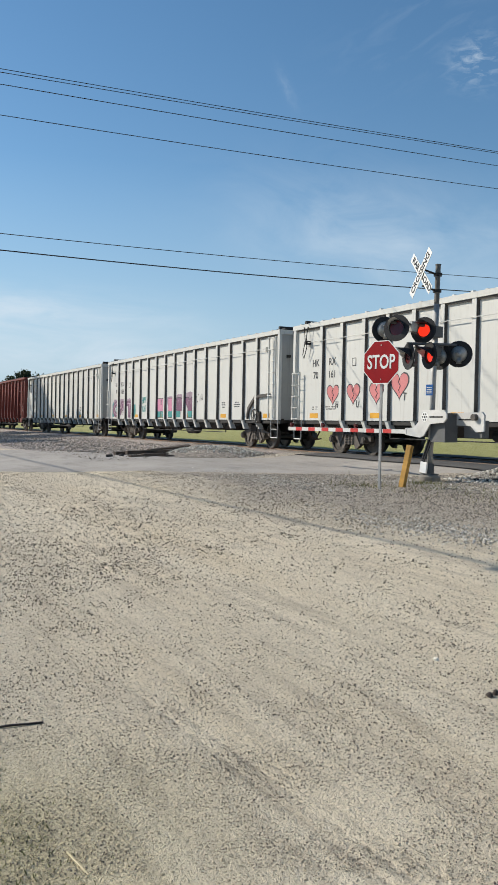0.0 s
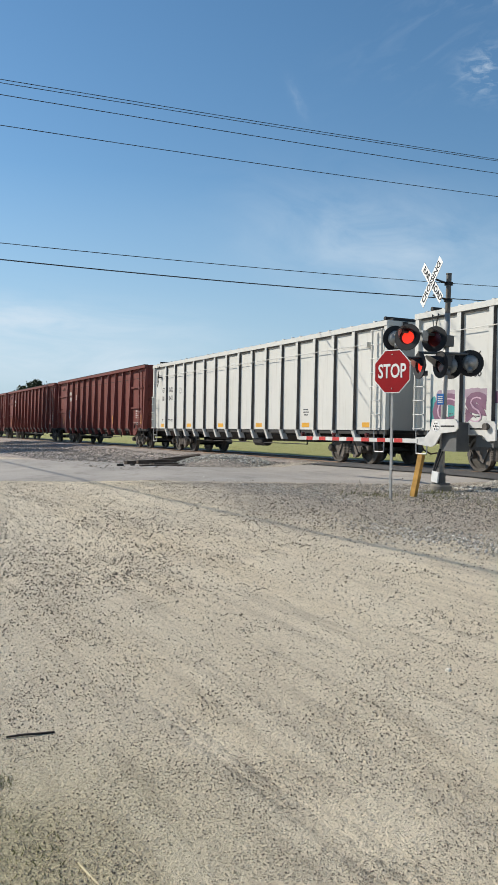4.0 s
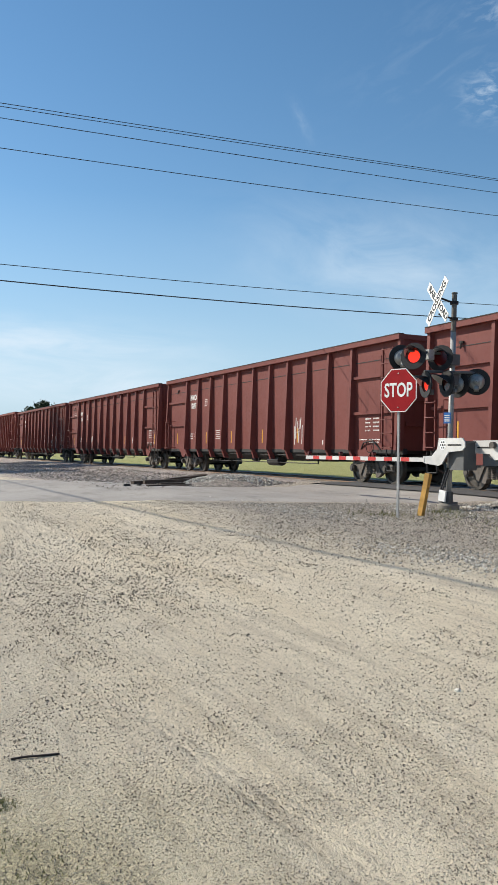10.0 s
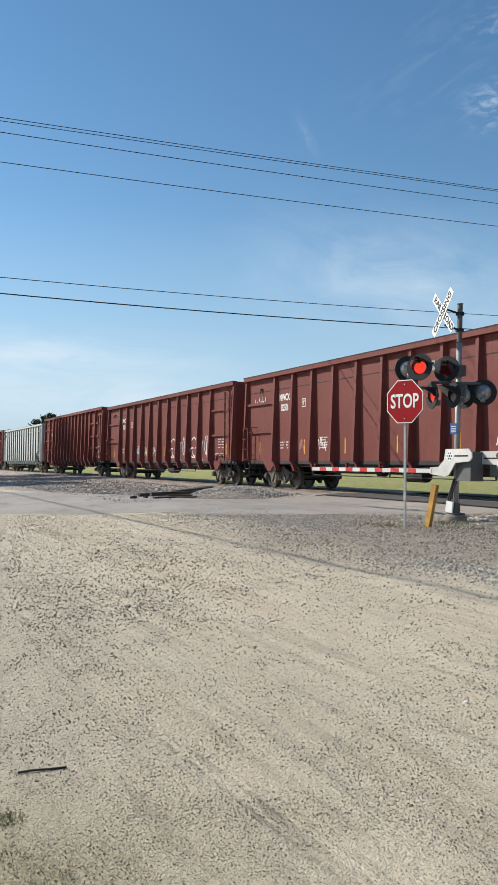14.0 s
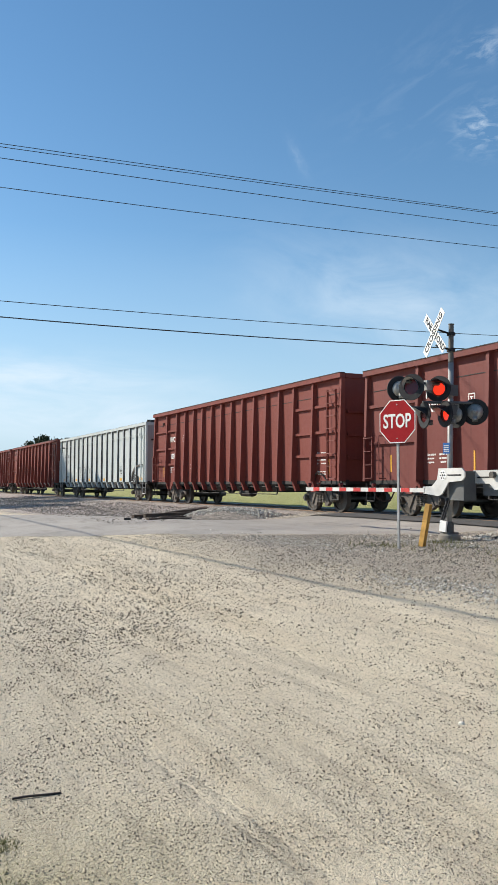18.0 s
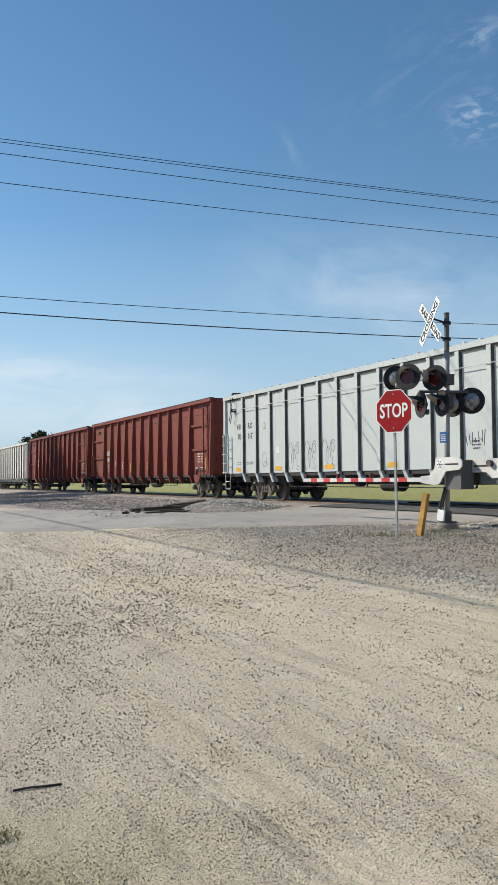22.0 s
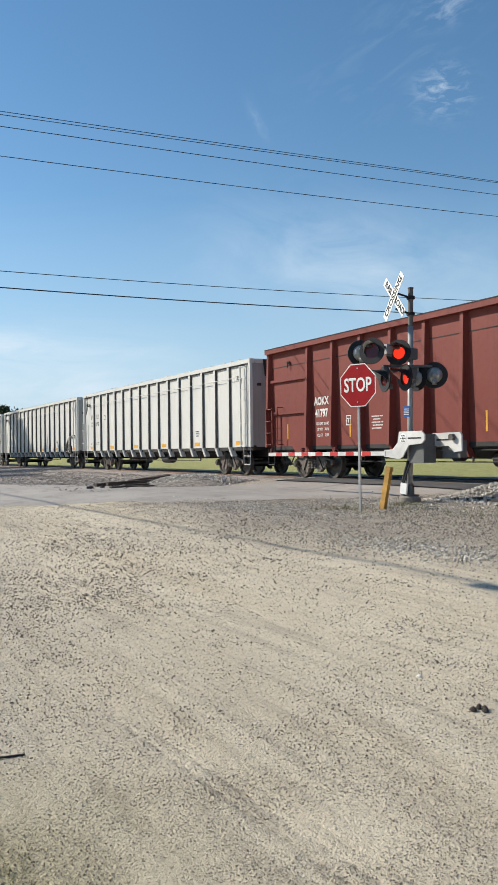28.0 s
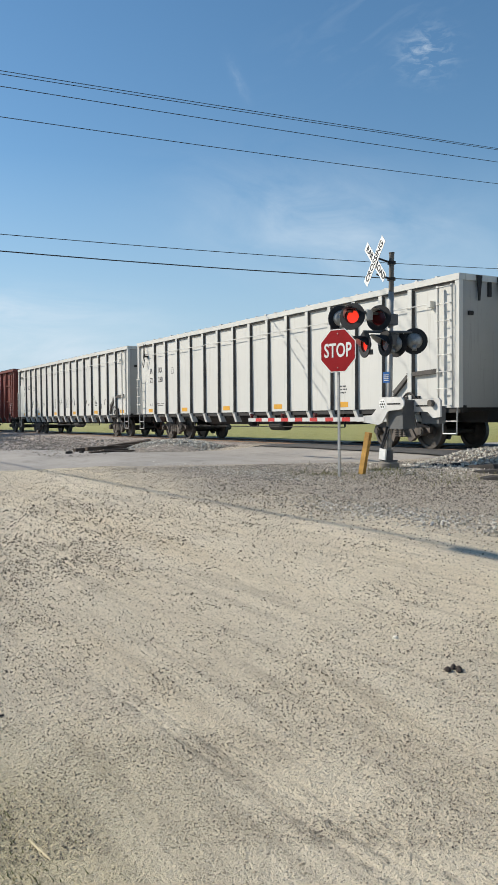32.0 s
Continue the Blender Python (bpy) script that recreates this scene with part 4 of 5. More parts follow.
def plain_white_car(paint, mark, tag=None):
    return white_car(paint, mark, tag, False, False, LONG_L)


def covered_white_car(paint, mark, tag=None):
    return white_car(paint, mark, tag, True, False)


def white_car(paint, mark, tag=None, roll=True, brake=True, L=WHITE_L):
    car = thing("freight_car", "dirty off-white high-sided freight car with close upright side posts", "freight car", "cars of the train")
    posts = [1.75 + i * (L - 3.5) / 14 for i in range(15)]
    sy = shell(car, L, WHITE_TOP, WHITE_SILL, posts, 0.105, 0.15, paint, 0.15, ENDSHADE)
    y = -sy
    ladder(0.08, 0.5, 1.1, 2.6, 5, paint, car)
    ladder(L - 0.68, L - 0.2, 1.1, 3.95, 8, paint, car)
    step(0.05, 0.55, car, GALV)
    step(L - 0.62, L - 0.1, car, GALV)
    # hooks along the top chord, and the folded cover at one end
    hook = Geo().box(-0.045, 0.045, -1.55, -1.45, 0.0, 0.045).mesh("cover_hook", paint)
    x = 0.5
    while x < L - 0.4:
        ob = new("cover_hook", hook)
        ob.parent = car
        ob.location = (x + random.uniform(-0.06, 0.06), 0, WHITE_TOP - random.uniform(0.0, 0.02))
        x += 0.62
    if roll:
        for x in (0.42, L - 0.42):
            g = Geo().box(x - 0.36, x + 0.34, -1.3, 1.3, WHITE_TOP + 0.03, WHITE_TOP + 0.08).tube((x, -1.35, WHITE_TOP + 0.11), (x, 1.35, WHITE_TOP + 0.11), 0.06, 8)
            part("cover_frame", g, UNDER, car)
    g = Geo().pipe([(0.75, -1.6, WHITE_TOP - 0.1), (0.88, -1.63, WHITE_TOP - 0.55), (0.72, -1.62, WHITE_TOP - 1.0), (0.8, -1.62, WHITE_TOP - 1.12), (0.98, -1.63, WHITE_TOP - 0.8), (0.94, -1.62, WHITE_TOP - 0.4), (1.0, -1.6, WHITE_TOP - 0.1)], 0.016, 6)
    part("loose_strap", g, UNDER, car, "dark strap hanging in a loop")
    part("strap_hook", Geo().box(0.84, 1.0, -1.62, y, WHITE_TOP - 0.68, WHITE_TOP - 0.56).tube((0.92, -1.66, WHITE_TOP - 0.62), (0.92, -1.6, WHITE_TOP - 0.62), 0.05, 8), UNDER, car)
    for yy in (-0.95, -0.25, 0.6):
        part("end_strap", Geo().prism([(yy - 0.09, WHITE_TOP - 0.02), (yy + 0.09, WHITE_TOP - 0.02), (yy + 0.02, WHITE_TOP - 0.62), (yy - 0.02, WHITE_TOP - 0.62)], -L - 0.06, -L - 0.03, pose(0, 0, 0, 0, 0, 90)), UNDER, car)
    if brake:
        # brake gear in a cut-away corner of the front panel
        g = Geo()
        line = [(L - 2.45, 1.08), (L - 2.35, 1.4), (L - 1.8, 1.86), (L - 0.75, 1.9)]
        for (a, b), (c, d) in zip(line, line[1:]):
            g.prism([(a, b), (c, d), (c, d + 0.11), (a - 0.08, b + 0.1)], y - 0.09, y - 0.01)
        part("brake_guard", g, SHADESTEEL, car, "bent steel edge of the cut-away corner")
        g = Geo().lathe([(0.24, -0.015), (0.27, 0.0), (0.24, 0.015), (0.21, 0.0), (0.24, -0.015)], 18, pose(L - 1.75, y - 0.12, 1.2, 90))
        for a in range(4):
            g.tube((L - 1.75, y - 0.12, 1.2), (L - 1.75 + 0.24 * math.cos(0.4 + 1.571 * a), y - 0.12, 1.2 + 0.24 * math.sin(0.4 + 1.571 * a)), 0.012, 5)
        part("hand_brake", g, UNDER, car, "black hand brake wheel")
        part("brake_box", Geo().box(L - 2.0, L - 1.45, y - 0.06, y, 0.92, 1.36).tube((L - 1.6, y - 0.09, 0.92), (L - 1.5, y - 0.09, 0.6), 0.02, 6), UNDER, car)
    for x in (posts[0] - 0.75, posts[2] + 0.3, posts[5] + 0.3, posts[8] + 0.3, posts[11] + 0.3, L - 1.3):
        part("reflector_strip", Geo().box(x, x + 0.5, y - 0.006, y, 1.13, 1.28), YELLOW, car)
    (a, b), (c, d) = mark
    for text, x, z in ((a, posts[0] - 0.42, 2.9), (b, posts[0] + 0.55, 2.9), (c, posts[0] - 0.42, 2.5), (d, posts[0] + 0.55, 2.5)):
        if text:
            letters(text, 0.32, side_face(x, z, y - 0.004), "reporting_mark", LETTERBLACK, car, "black stencilled mark", 0.95, 0.004)
    bars(posts[0] + 0.2, 1.5, y, [((0, 0.25), (0.35, 0.7)), ((0.05, 0.6),)], LETTERBLACK, car, 0.035, 0.07)
    bars(posts[0] - 0.6, 1.5, y, [((0, 0.1), (0.2, 0.34)), ((0, 0.1), (0.2, 0.3))], LETTERBLACK, car, 0.035, 0.07)
    bars(posts[11] + 0.4, 1.75, y, [((0, 0.3),), ((0, 0.36),), ((0.05, 0.3),)], LETTERBLACK, car, 0.05, 0.09)
    part("placard", Geo().box(posts[1] + 0.5, posts[1] + 0.7, y - 0.005, y, 2.7, 2.95), LETTERBLACK, car)
    part("placard_inset", Geo().box(posts[1] + 0.525, posts[1] + 0.675, y - 0.009, y - 0.005, 2.725, 2.925), paint, car)
    for x in (2.7, L - 2.7):
        bogie(x, car)
    coupler(0, -1, car)
    coupler(L, 1, car)
    if tag:
        tag(car, posts, y)
    return car


def heart(cx, cz, s, n=22):
    pts = []
    for i in range(n):
        t = 2 * math.pi * i / n
        u = 16 * math.sin(t) ** 3
        w = 13 * math.cos(t) - 5 * math.cos(2 * t) - 2 * math.cos(3 * t) - math.cos(4 * t)
        pts.append((cx + s * u / 32, cz + s * w / 32))
    return pts


def scrawl(rng, x0, x1, z0, z1, y, strokes, width=0.02):
    """A quick looping spray-can tag in short flat strokes."""
    g = Geo()
    n = strokes
    for k in range(n):
        a = x0 + (x1 - x0) * (k + 0.1) / n
        b = x0 + (x1 - x0) * (k + 0.95) / n
        p = [Vector((rng.uniform(a, b), 0, rng.uniform(z0, z1))) for _ in range(4)]
        q = []
        for i in range(9):
            t = i / 8
            u = 1 - t
            q.append(p[0] * u**3 + p[1] * 3 * u * u * t + p[2] * 3 * u * t * t + p[3] * t**3)
        for i, (m, o) in enumerate(zip(q, q[1:])):
            d = (o - m).normalized() * width * 0.4
            side = Vector((-d.z, 0, d.x)).normalized() * width
            lift = Vector((0, y - 0.005 - 0.0002 * i, 0))
            g.add([m - d - side + lift, o + d - side + lift, o + d + side + lift, m - d + side + lift], [(0, 1, 2, 3)])
    return g


def blob(rng, x0, x1, z0, z1, y):
    """A filled spray patch with a wavy outline."""
    n, cx, cz = 26, (x0 + x1) / 2, (z0 + z1) / 2
    pts = []
    for i in range(n):
        a = 2 * math.pi * i / n
        c, s = math.cos(a), math.sin(a)
        r = 1 / max(abs(c), abs(s)) ** 0.8
        r *= rng.uniform(0.88, 1.05)
        pts.append((cx + c * r * (x1 - x0) / 2, y, cz + s * r * (z1 - z0) / 2))
    return Geo().add(pts, [tuple(range(n))])


def two_tone(ob, z, lower):
    """Paints what lies under a height in a second colour."""
    bm = bmesh.new()
    bm.from_mesh(ob.data)
    bmesh.ops.bisect_plane(bm, geom=bm.verts[:] + bm.edges[:] + bm.faces[:], plane_co=(0, 0, z), plane_no=(0, 0, 1))
    ob.data.materials.append(lower)
    for f in bm.faces:
        c = f.calc_center_median()
        f.material_index = 1 if c.z < z else 0
    bm.to_mesh(ob.data)
    bm.free()


def tag_hearts(car, posts, y):
    for i, (x, ch) in enumerate(((posts[0] + 0.62, "H"), (posts[1] + 0.58, "U"), (posts[2] + 0.6, "R"), (posts[3] + 0.5, "T"))):
        z = 1.9 if i < 3 else 2.08
        size = 0.66 if i < 3 else 0.78
        part("heart_outline", Geo().prism(heart(x, z, size * 1.13), y - 0.004, y - 0.001), LETTERBLACK, car)
        part("painted_heart", Geo().prism(heart(x, z, size), y - 0.008, y - 0.004), PINK, car, "pink spray-painted broken heart")
        g = Geo()
        zig = [(x + 0.02, z + 0.2 * size), (x - 0.05, z + 0.05), (x + 0.05, z - 0.05), (x - 0.03, z - 0.17), (x + 0.01, z - 0.3 * size)]
        for (a, b), (c, d) in zip(zig, zig[1:]):
            g.tube((a, y - 0.009, b), (c, y - 0.009, d), 0.012, 4)
        part("crack_line", g, LETTERBLACK, car)
        letters(ch, 0.3, side_face(x + 0.24, z - 0.36, y - 0.01) @ pose(0, 0, 0, 0, 0, -6), "spray_letter", LETTERBLACK, car, "thin black sprayed letter", 0.8, 0.004)


def tag_burner(car, posts, y):
    """The large purple and teal piece low on the side, split over the bays."""
    rng = random.Random(4)
    for a, b, z in ((0.58, 0.9, 1.95), (posts[0] - 0.45, posts[0] - 0.12, 1.75), (posts[1] + 0.75, posts[1] + 1.06, 2.0), (posts[2] + 0.1, posts[2] + 0.42, 1.8)):
        part("spray_fill", blob(rng, a, b, 1.12, z, y - 0.002), TEAL, car)
    for x, ch in ((posts[0] - 0.52, "C"), (posts[0] + 0.6, "S"), (posts[1] + 0.6, "T")):
        part("spray_haze", blob(rng, x - 0.42, x + 0.42, 1.75, 2.12, y - 0.003), LILAC, car)
        letters(ch, 1.02, side_face(x, 1.52, y - 0.006), "spray_letter", PURPLE, car, "purple spray-painted letter", 1.3, 0.1)
        letters(ch, 0.98, side_face(x, 1.54, y - 0.011), "letter_core", PALEPINK, car, "pale pink highlight of the letter", 1.3, -0.026)
    for words, z in (("HIPPA", 1.98), ("CAST", 1.55)):
        letters(words, 0.42, side_face(posts[3] + 0.58, z, y - 0.006) @ pose(0, 0, 0, 0, 0, 4), "spray_tag", TEAL, car, "teal spray-painted letters", 0.62, 0.006)
    for i, ch, base in ((5, "H", MAGENTA), (6, "I", MAGENTA), (7, "P", PURPLE), (8, "Y", PURPLE)):
        x = posts[i] + 0.6
        part("spray_haze", blob(rng, x - 0.45, x + 0.45, 1.7, 2.05 + 0.07 * (i - 5), y - 0.001), LILAC, car)
        letters(ch, 0.92, side_face(x, 1.54, y - 0.004), "letter_edge", LETTERBLACK, car, "black outline of the letter", 1.3, 0.15)
        two_tone(letters(ch, 0.9, side_face(x, 1.54, y - 0.009), "spray_letter", base, car, "two-coloured spray-painted letter", 1.3, 0.125), 1.42, TEAL)
        part("spray_tag", scrawl(rng, x - 0.35, x + 0.35, 1.5, 2.0, y - 0.006, 2, 0.014), PALEPINK if i < 7 else LILAC, car)
    part("spray_tag", scrawl(rng, posts[9] + 0.2, posts[9] + 0.85, 1.75, 2.15, y, 5, 0.018), LETTERBLACK, car)
    bars(posts[12] + 0.35, 1.75, y, [((0.1, 0.4),), ((0, 0.55),), ((0, 0.5),)], LETTERBLACK, car, 0.05, 0.085)


def loops(y, arcs, width):
    """Sprayed arcs: each has a centre, two radii and two angles."""
    g = Geo()
    for cx, cz, rx, rz, a, b in arcs:
        n = 18
        pts = [(cx + rx * math.cos(math.radians(a + (b - a) * i / n)), 0, cz + rz * math.sin(math.radians(a + (b - a) * i / n))) for i in range(n + 1)]
        g.pipe(pts, width, 6)
    g.v = [(u, y - 0.004 + 0.15 * v, w) for u, v, w in g.v]
    return g


def tag_outline(car, posts, y):
    """Thin black bubble letters along several bays."""
    rng = random.Random(9)
    for i in (3, 4, 5):
        a = posts[i]
        part("spray_tag", loops(y, [(a + 0.32, 1.6, 0.2, 0.5, -60, 250), (a + 0.52, 1.5, 0.15, 0.36, 0, 200), (a + 0.82, 1.62, 0.22, 0.48, -120, 160), (a + 0.8, 1.85, 0.1, 0.16, 0, 360), (a + 0.85, 1.38, 0.1, 0.14, 90, 400)], 0.009), LETTERBLACK, car)
    part("spray_tag", loops(y, [(posts[1] + 0.6, 1.55, 0.2, 0.26, 40, 380), (posts[1] + 0.7, 1.3, 0.16, 0.2, 0, 220)], 0.009), LETTERBLACK, car)
    part("spray_tag", scrawl(rng, posts[11] + 0.15, posts[11] + 0.95, 1.6, 2.05, y, 7, 0.009), LETTERBLACK, car)
    part("paint_patch", Geo().box(posts[2] + 0.4, posts[2] + 0.66, y - 0.006, y, 1.75, 2.0), WHITE, car)


def tag_letters_row(car, posts, y):
    rng = random.Random(12)
    for i in range(1, 14):
        if i in (4, 9):
            continue
        part("spray_tag", scrawl(rng, posts[i] + 0.15, posts[i] + 1.0, 1.35, 2.1, y, 3, 0.018), LETTERBLACK, car)


def tag_white_script(car, posts, y):
    rng = random.Random(15)
    part("spray_tag", scrawl(rng, posts[7] + 0.3, posts[7] + 1.1, 1.2, 2.15, y, 7, 0.02), LETTERWHITE, car)


def tag_blue_small(car, posts, y):
    rng = random.Random(16)
    mid = posts[0] + 0.52
    ring = lambda cx, cz, r, a, b: [(cx + r * math.cos(math.radians(a + (b - a) * i / 20)), y - 0.006, cz + r * math.sin(math.radians(a + (b - a) * i / 20))) for i in range(21)]
    part("spray_tag", Geo().pipe(ring(mid - 0.12, 1.98, 0.3, 30, 330), 0.009, 4).pipe(ring(mid - 0.1, 1.95, 0.2, 60, 250), 0.008, 4), SKYBLUE, car)
    part("spray_tag", scrawl(rng, mid + 0.0, mid + 0.32, 1.78, 2.1, y, 4, 0.017).pipe(ring(mid + 0.16, 1.9, 0.13, 0, 360), 0.014, 4).pipe(ring(mid + 0.3, 1.86, 0.08, -90, 180), 0.012, 4), BLUESPRAY, car)


def tag_mixed(car, posts, y):
    rng = random.Random(17)
    part("spray_tag", scrawl(rng, posts[1] + 0.3, posts[1] + 0.8, 1.3, 1.8, y, 5, 0.018), SALMON, car)
    part("spray_tag", scrawl(rng, posts[2] + 0.3, posts[2] + 0.85, 1.3, 1.85, y, 6, 0.02), LETTERWHITE, car)
    part("spray_tag", scrawl(rng, posts[9] - 0.85, posts[9] - 0.2, 1.3, 1.9, y, 6, 0.018), LETTERWHITE, car)
    part("spray_tag", scrawl(rng, 0.6, 1.7, 3.1, 3.6, y, 6, 0.014), LETTERWHITE, car)


def tag_swirls(car, posts, y):
    rng = random.Random(18)
    for i in (6, 7, 8, 9):
        a = posts[i] + 0.1
        if i % 2 == 0:
            arcs = [(a + 0.5, 1.85, 0.3, 0.28, 150, -60), (a + 0.3, 1.45, 0.3, 0.2, 60, 170), (a + 0.62, 1.42, 0.26, 0.16, 150, 380), (a + 0.5, 1.3, 0.36, 0.1, 200, 340)]
        else:
            arcs = [(a + 0.35, 1.5, 0.24, 0.55, 120, 300), (a + 0.6, 1.75, 0.16, 0.4, 80, 330), (a + 0.85, 1.6, 0.2, 0.5, 110, 280), (a + 0.8, 2.0, 0.12, 0.15, 0, 300)]
        part("spray_tag", loops(y, arcs, 0.034), LETTERWHITE, car)
    part("spray_tag", scrawl(rng, posts[2] + 0.25, posts[2] + 0.95, 1.3, 1.75, y, 9, 0.024), SKYBLUE, car)
    part("spray_tag", scrawl(rng, posts[2] + 0.3, posts[2] + 0.85, 1.35, 1.65, y - 0.003, 5, 0.012), LETTERWHITE, car)
    for i in (3, 4):
        a = posts[i] + 0.25
        part("spray_tag", scrawl(rng, a, a + 0.65, 1.3, 1.75, y, 5, 0.016).pipe([(a + 0.05, y - 0.006, 1.32), (a + 0.12, y - 0.006, 1.78)], 0.02, 4), LETTERWHITE, car)
        part("spray_tag", loops(y, [(a + 0.15, 1.58, 0.12, 0.17, -90, 120), (a + 0.45, 1.45, 0.1, 0.13, 0, 360), (a + 0.6, 1.55, 0.06, 0.22, -90, 90)], 0.018), LETTERWHITE, car)


HK = ("HK", "RX")
IA = ("IA", "RX")
TRAIN = [
    (-23.99, white_car, CREAM, (HK, ("70", "161")), tag_hearts),
    (-44.72, white_car, CREAM, (HK, ("70", "188")), tag_burner),
    (-65.78, covered_white_car, CREAM, (("GT", "NX"), ("101", "042")), None),
    (-86.16, red_car, MAROON, ("MWCX", "10255"), tag_blue_small),
    (-106.43, red_car, MAROON, ("MWCX", "102497"), tag_white_script),
    (-126.68, red_car, MAROON, ("MWCX", "102506"), tag_mixed),
    (-146.87, red_car, MAROON, ("MWCX", "10255"), tag_swirls),
    (-166.17, tall_red_car, OXIDE, ("MWCX", "102342"), None),
    (-187.14, white_car, GREYWHITE, (HK, ("70", "117")), tag_outline),
    (-207.58, red_car, OXIDE, ("AOKX", "41814"), None),
    (-227.86, red_car, OXIDE, ("AOKX", "41797"), None),
    (-248.94, plain_white_car, CREAM, (IA, ("72", "016")), None),
    (-270.12, long_white_car, CREAM, (IA, ("72", "238")), None),
    (-291.26, long_white_car, CREAM, (IA, ("72", "")), tag_letters_row),
    (-311.58, red_car, MAROON, ("MWCX", ""), None),
    (-331.86, red_car, MAROON, ("MWCX", ""), None),
]
CARS = []
for start, build, paint, mark, tag in TRAIN:
    CARS.append((build(paint, mark, tag), start))

# ---- crossing signal ----
MAST = Vector((-13.08, 10.86, 0.44))


# the mast leans a degree to one side
MAST_LEAN = Matrix.Rotation(radians(1.1), 4, Vector((-0.77, 0.64, 0)))


def facing(p, way, tilt=0):
    """A pose at p whose own z axis looks along the level heading way (degrees from +x)."""
    return pose(p[0], p[1], p[2], 0, 0, way) @ pose(0, 0, 0, 0, 90 - tilt, 0) @ pose(0, 0, 0, 0, 0, 90)


SHUTTERS = []


def lamp_head(parent, p, way, phase, rear=False, tilt=0):
    """One flashing lamp: round backplate, hood, housing, lens; an added flap covers the glow to make it blink."""
    inv = parent.matrix_basis.inverted()
    m = inv @ facing(p, way, tilt)
    plate = Geo().lathe([(0.152, -0.012), (0.265, -0.012), (0.27, 0.0), (0.265, 0.012), (0.152, 0.012), (0.152, -0.012)], 28, m)
    head = part("backplate", plate, BLACK, parent, "round black lamp backplate")
    shell_geo = Geo().lathe([(0.16, -0.01), (0.165, -0.03), (0.15, -0.045), (0.135, -0.075), (0.09, -0.1), (0.05, -0.105), (0.045, -0.13), (0.005, -0.135)], 20, m).box(-0.05, 0.05, -0.2, -0.1, -0.16, -0.08, m)
    part("housing", shell_geo, CHROME if rear else GREYBOX, head, "rounded metal lamp housing", True)
    hood, inner = Geo(), Geo()
    for i in range(14):
        a0, a1 = (math.radians(-8 + 196 * k / 14) for k in (i, i + 1))
        d0, d1 = (0.05 + (0.28 if way < -90 else 0.17) * max(0.0, math.sin(a)) for a in (a0, a1))
        for r, sheet_of in ((0.165, inner), (0.171, hood)):
            q = [(r * math.cos(a0), r * math.sin(a0), 0.012), (r * math.cos(a1), r * math.sin(a1), 0.012), (r * math.cos(a1), r * math.sin(a1), d1), (r * math.cos(a0), r * math.sin(a0), d0)]
            sheet_of.add([m @ Vector(v) for v in q], [(0, 1, 2, 3)])
    part("hood", hood, BLACK, head)
    part("hood_lining", inner, WHITE if not rear else BLACK, head, "pale bare underside of the hood")
    if phase is not None:
        part("glowing_reflector", Geo().lathe([(0.125, -0.03), (0.0, -0.032)], 20, m), LAMPGLOW, head, "bright red glowing lamp face")
        flap = part("shutter", Geo().lathe([(0.0, -0.003), (0.15, -0.003), (0.15, 0.003), (0.0, 0.003)], 20, pose(0, -0.15, 0)), LENS, head)
        SHUTTERS.append((flap, m @ pose(0, 0.15, -0.012), phase))
    else:
        part("dark_reflector", Geo().lathe([(0.145, -0.03), (0.0, -0.032)], 20, m), LENS, head)


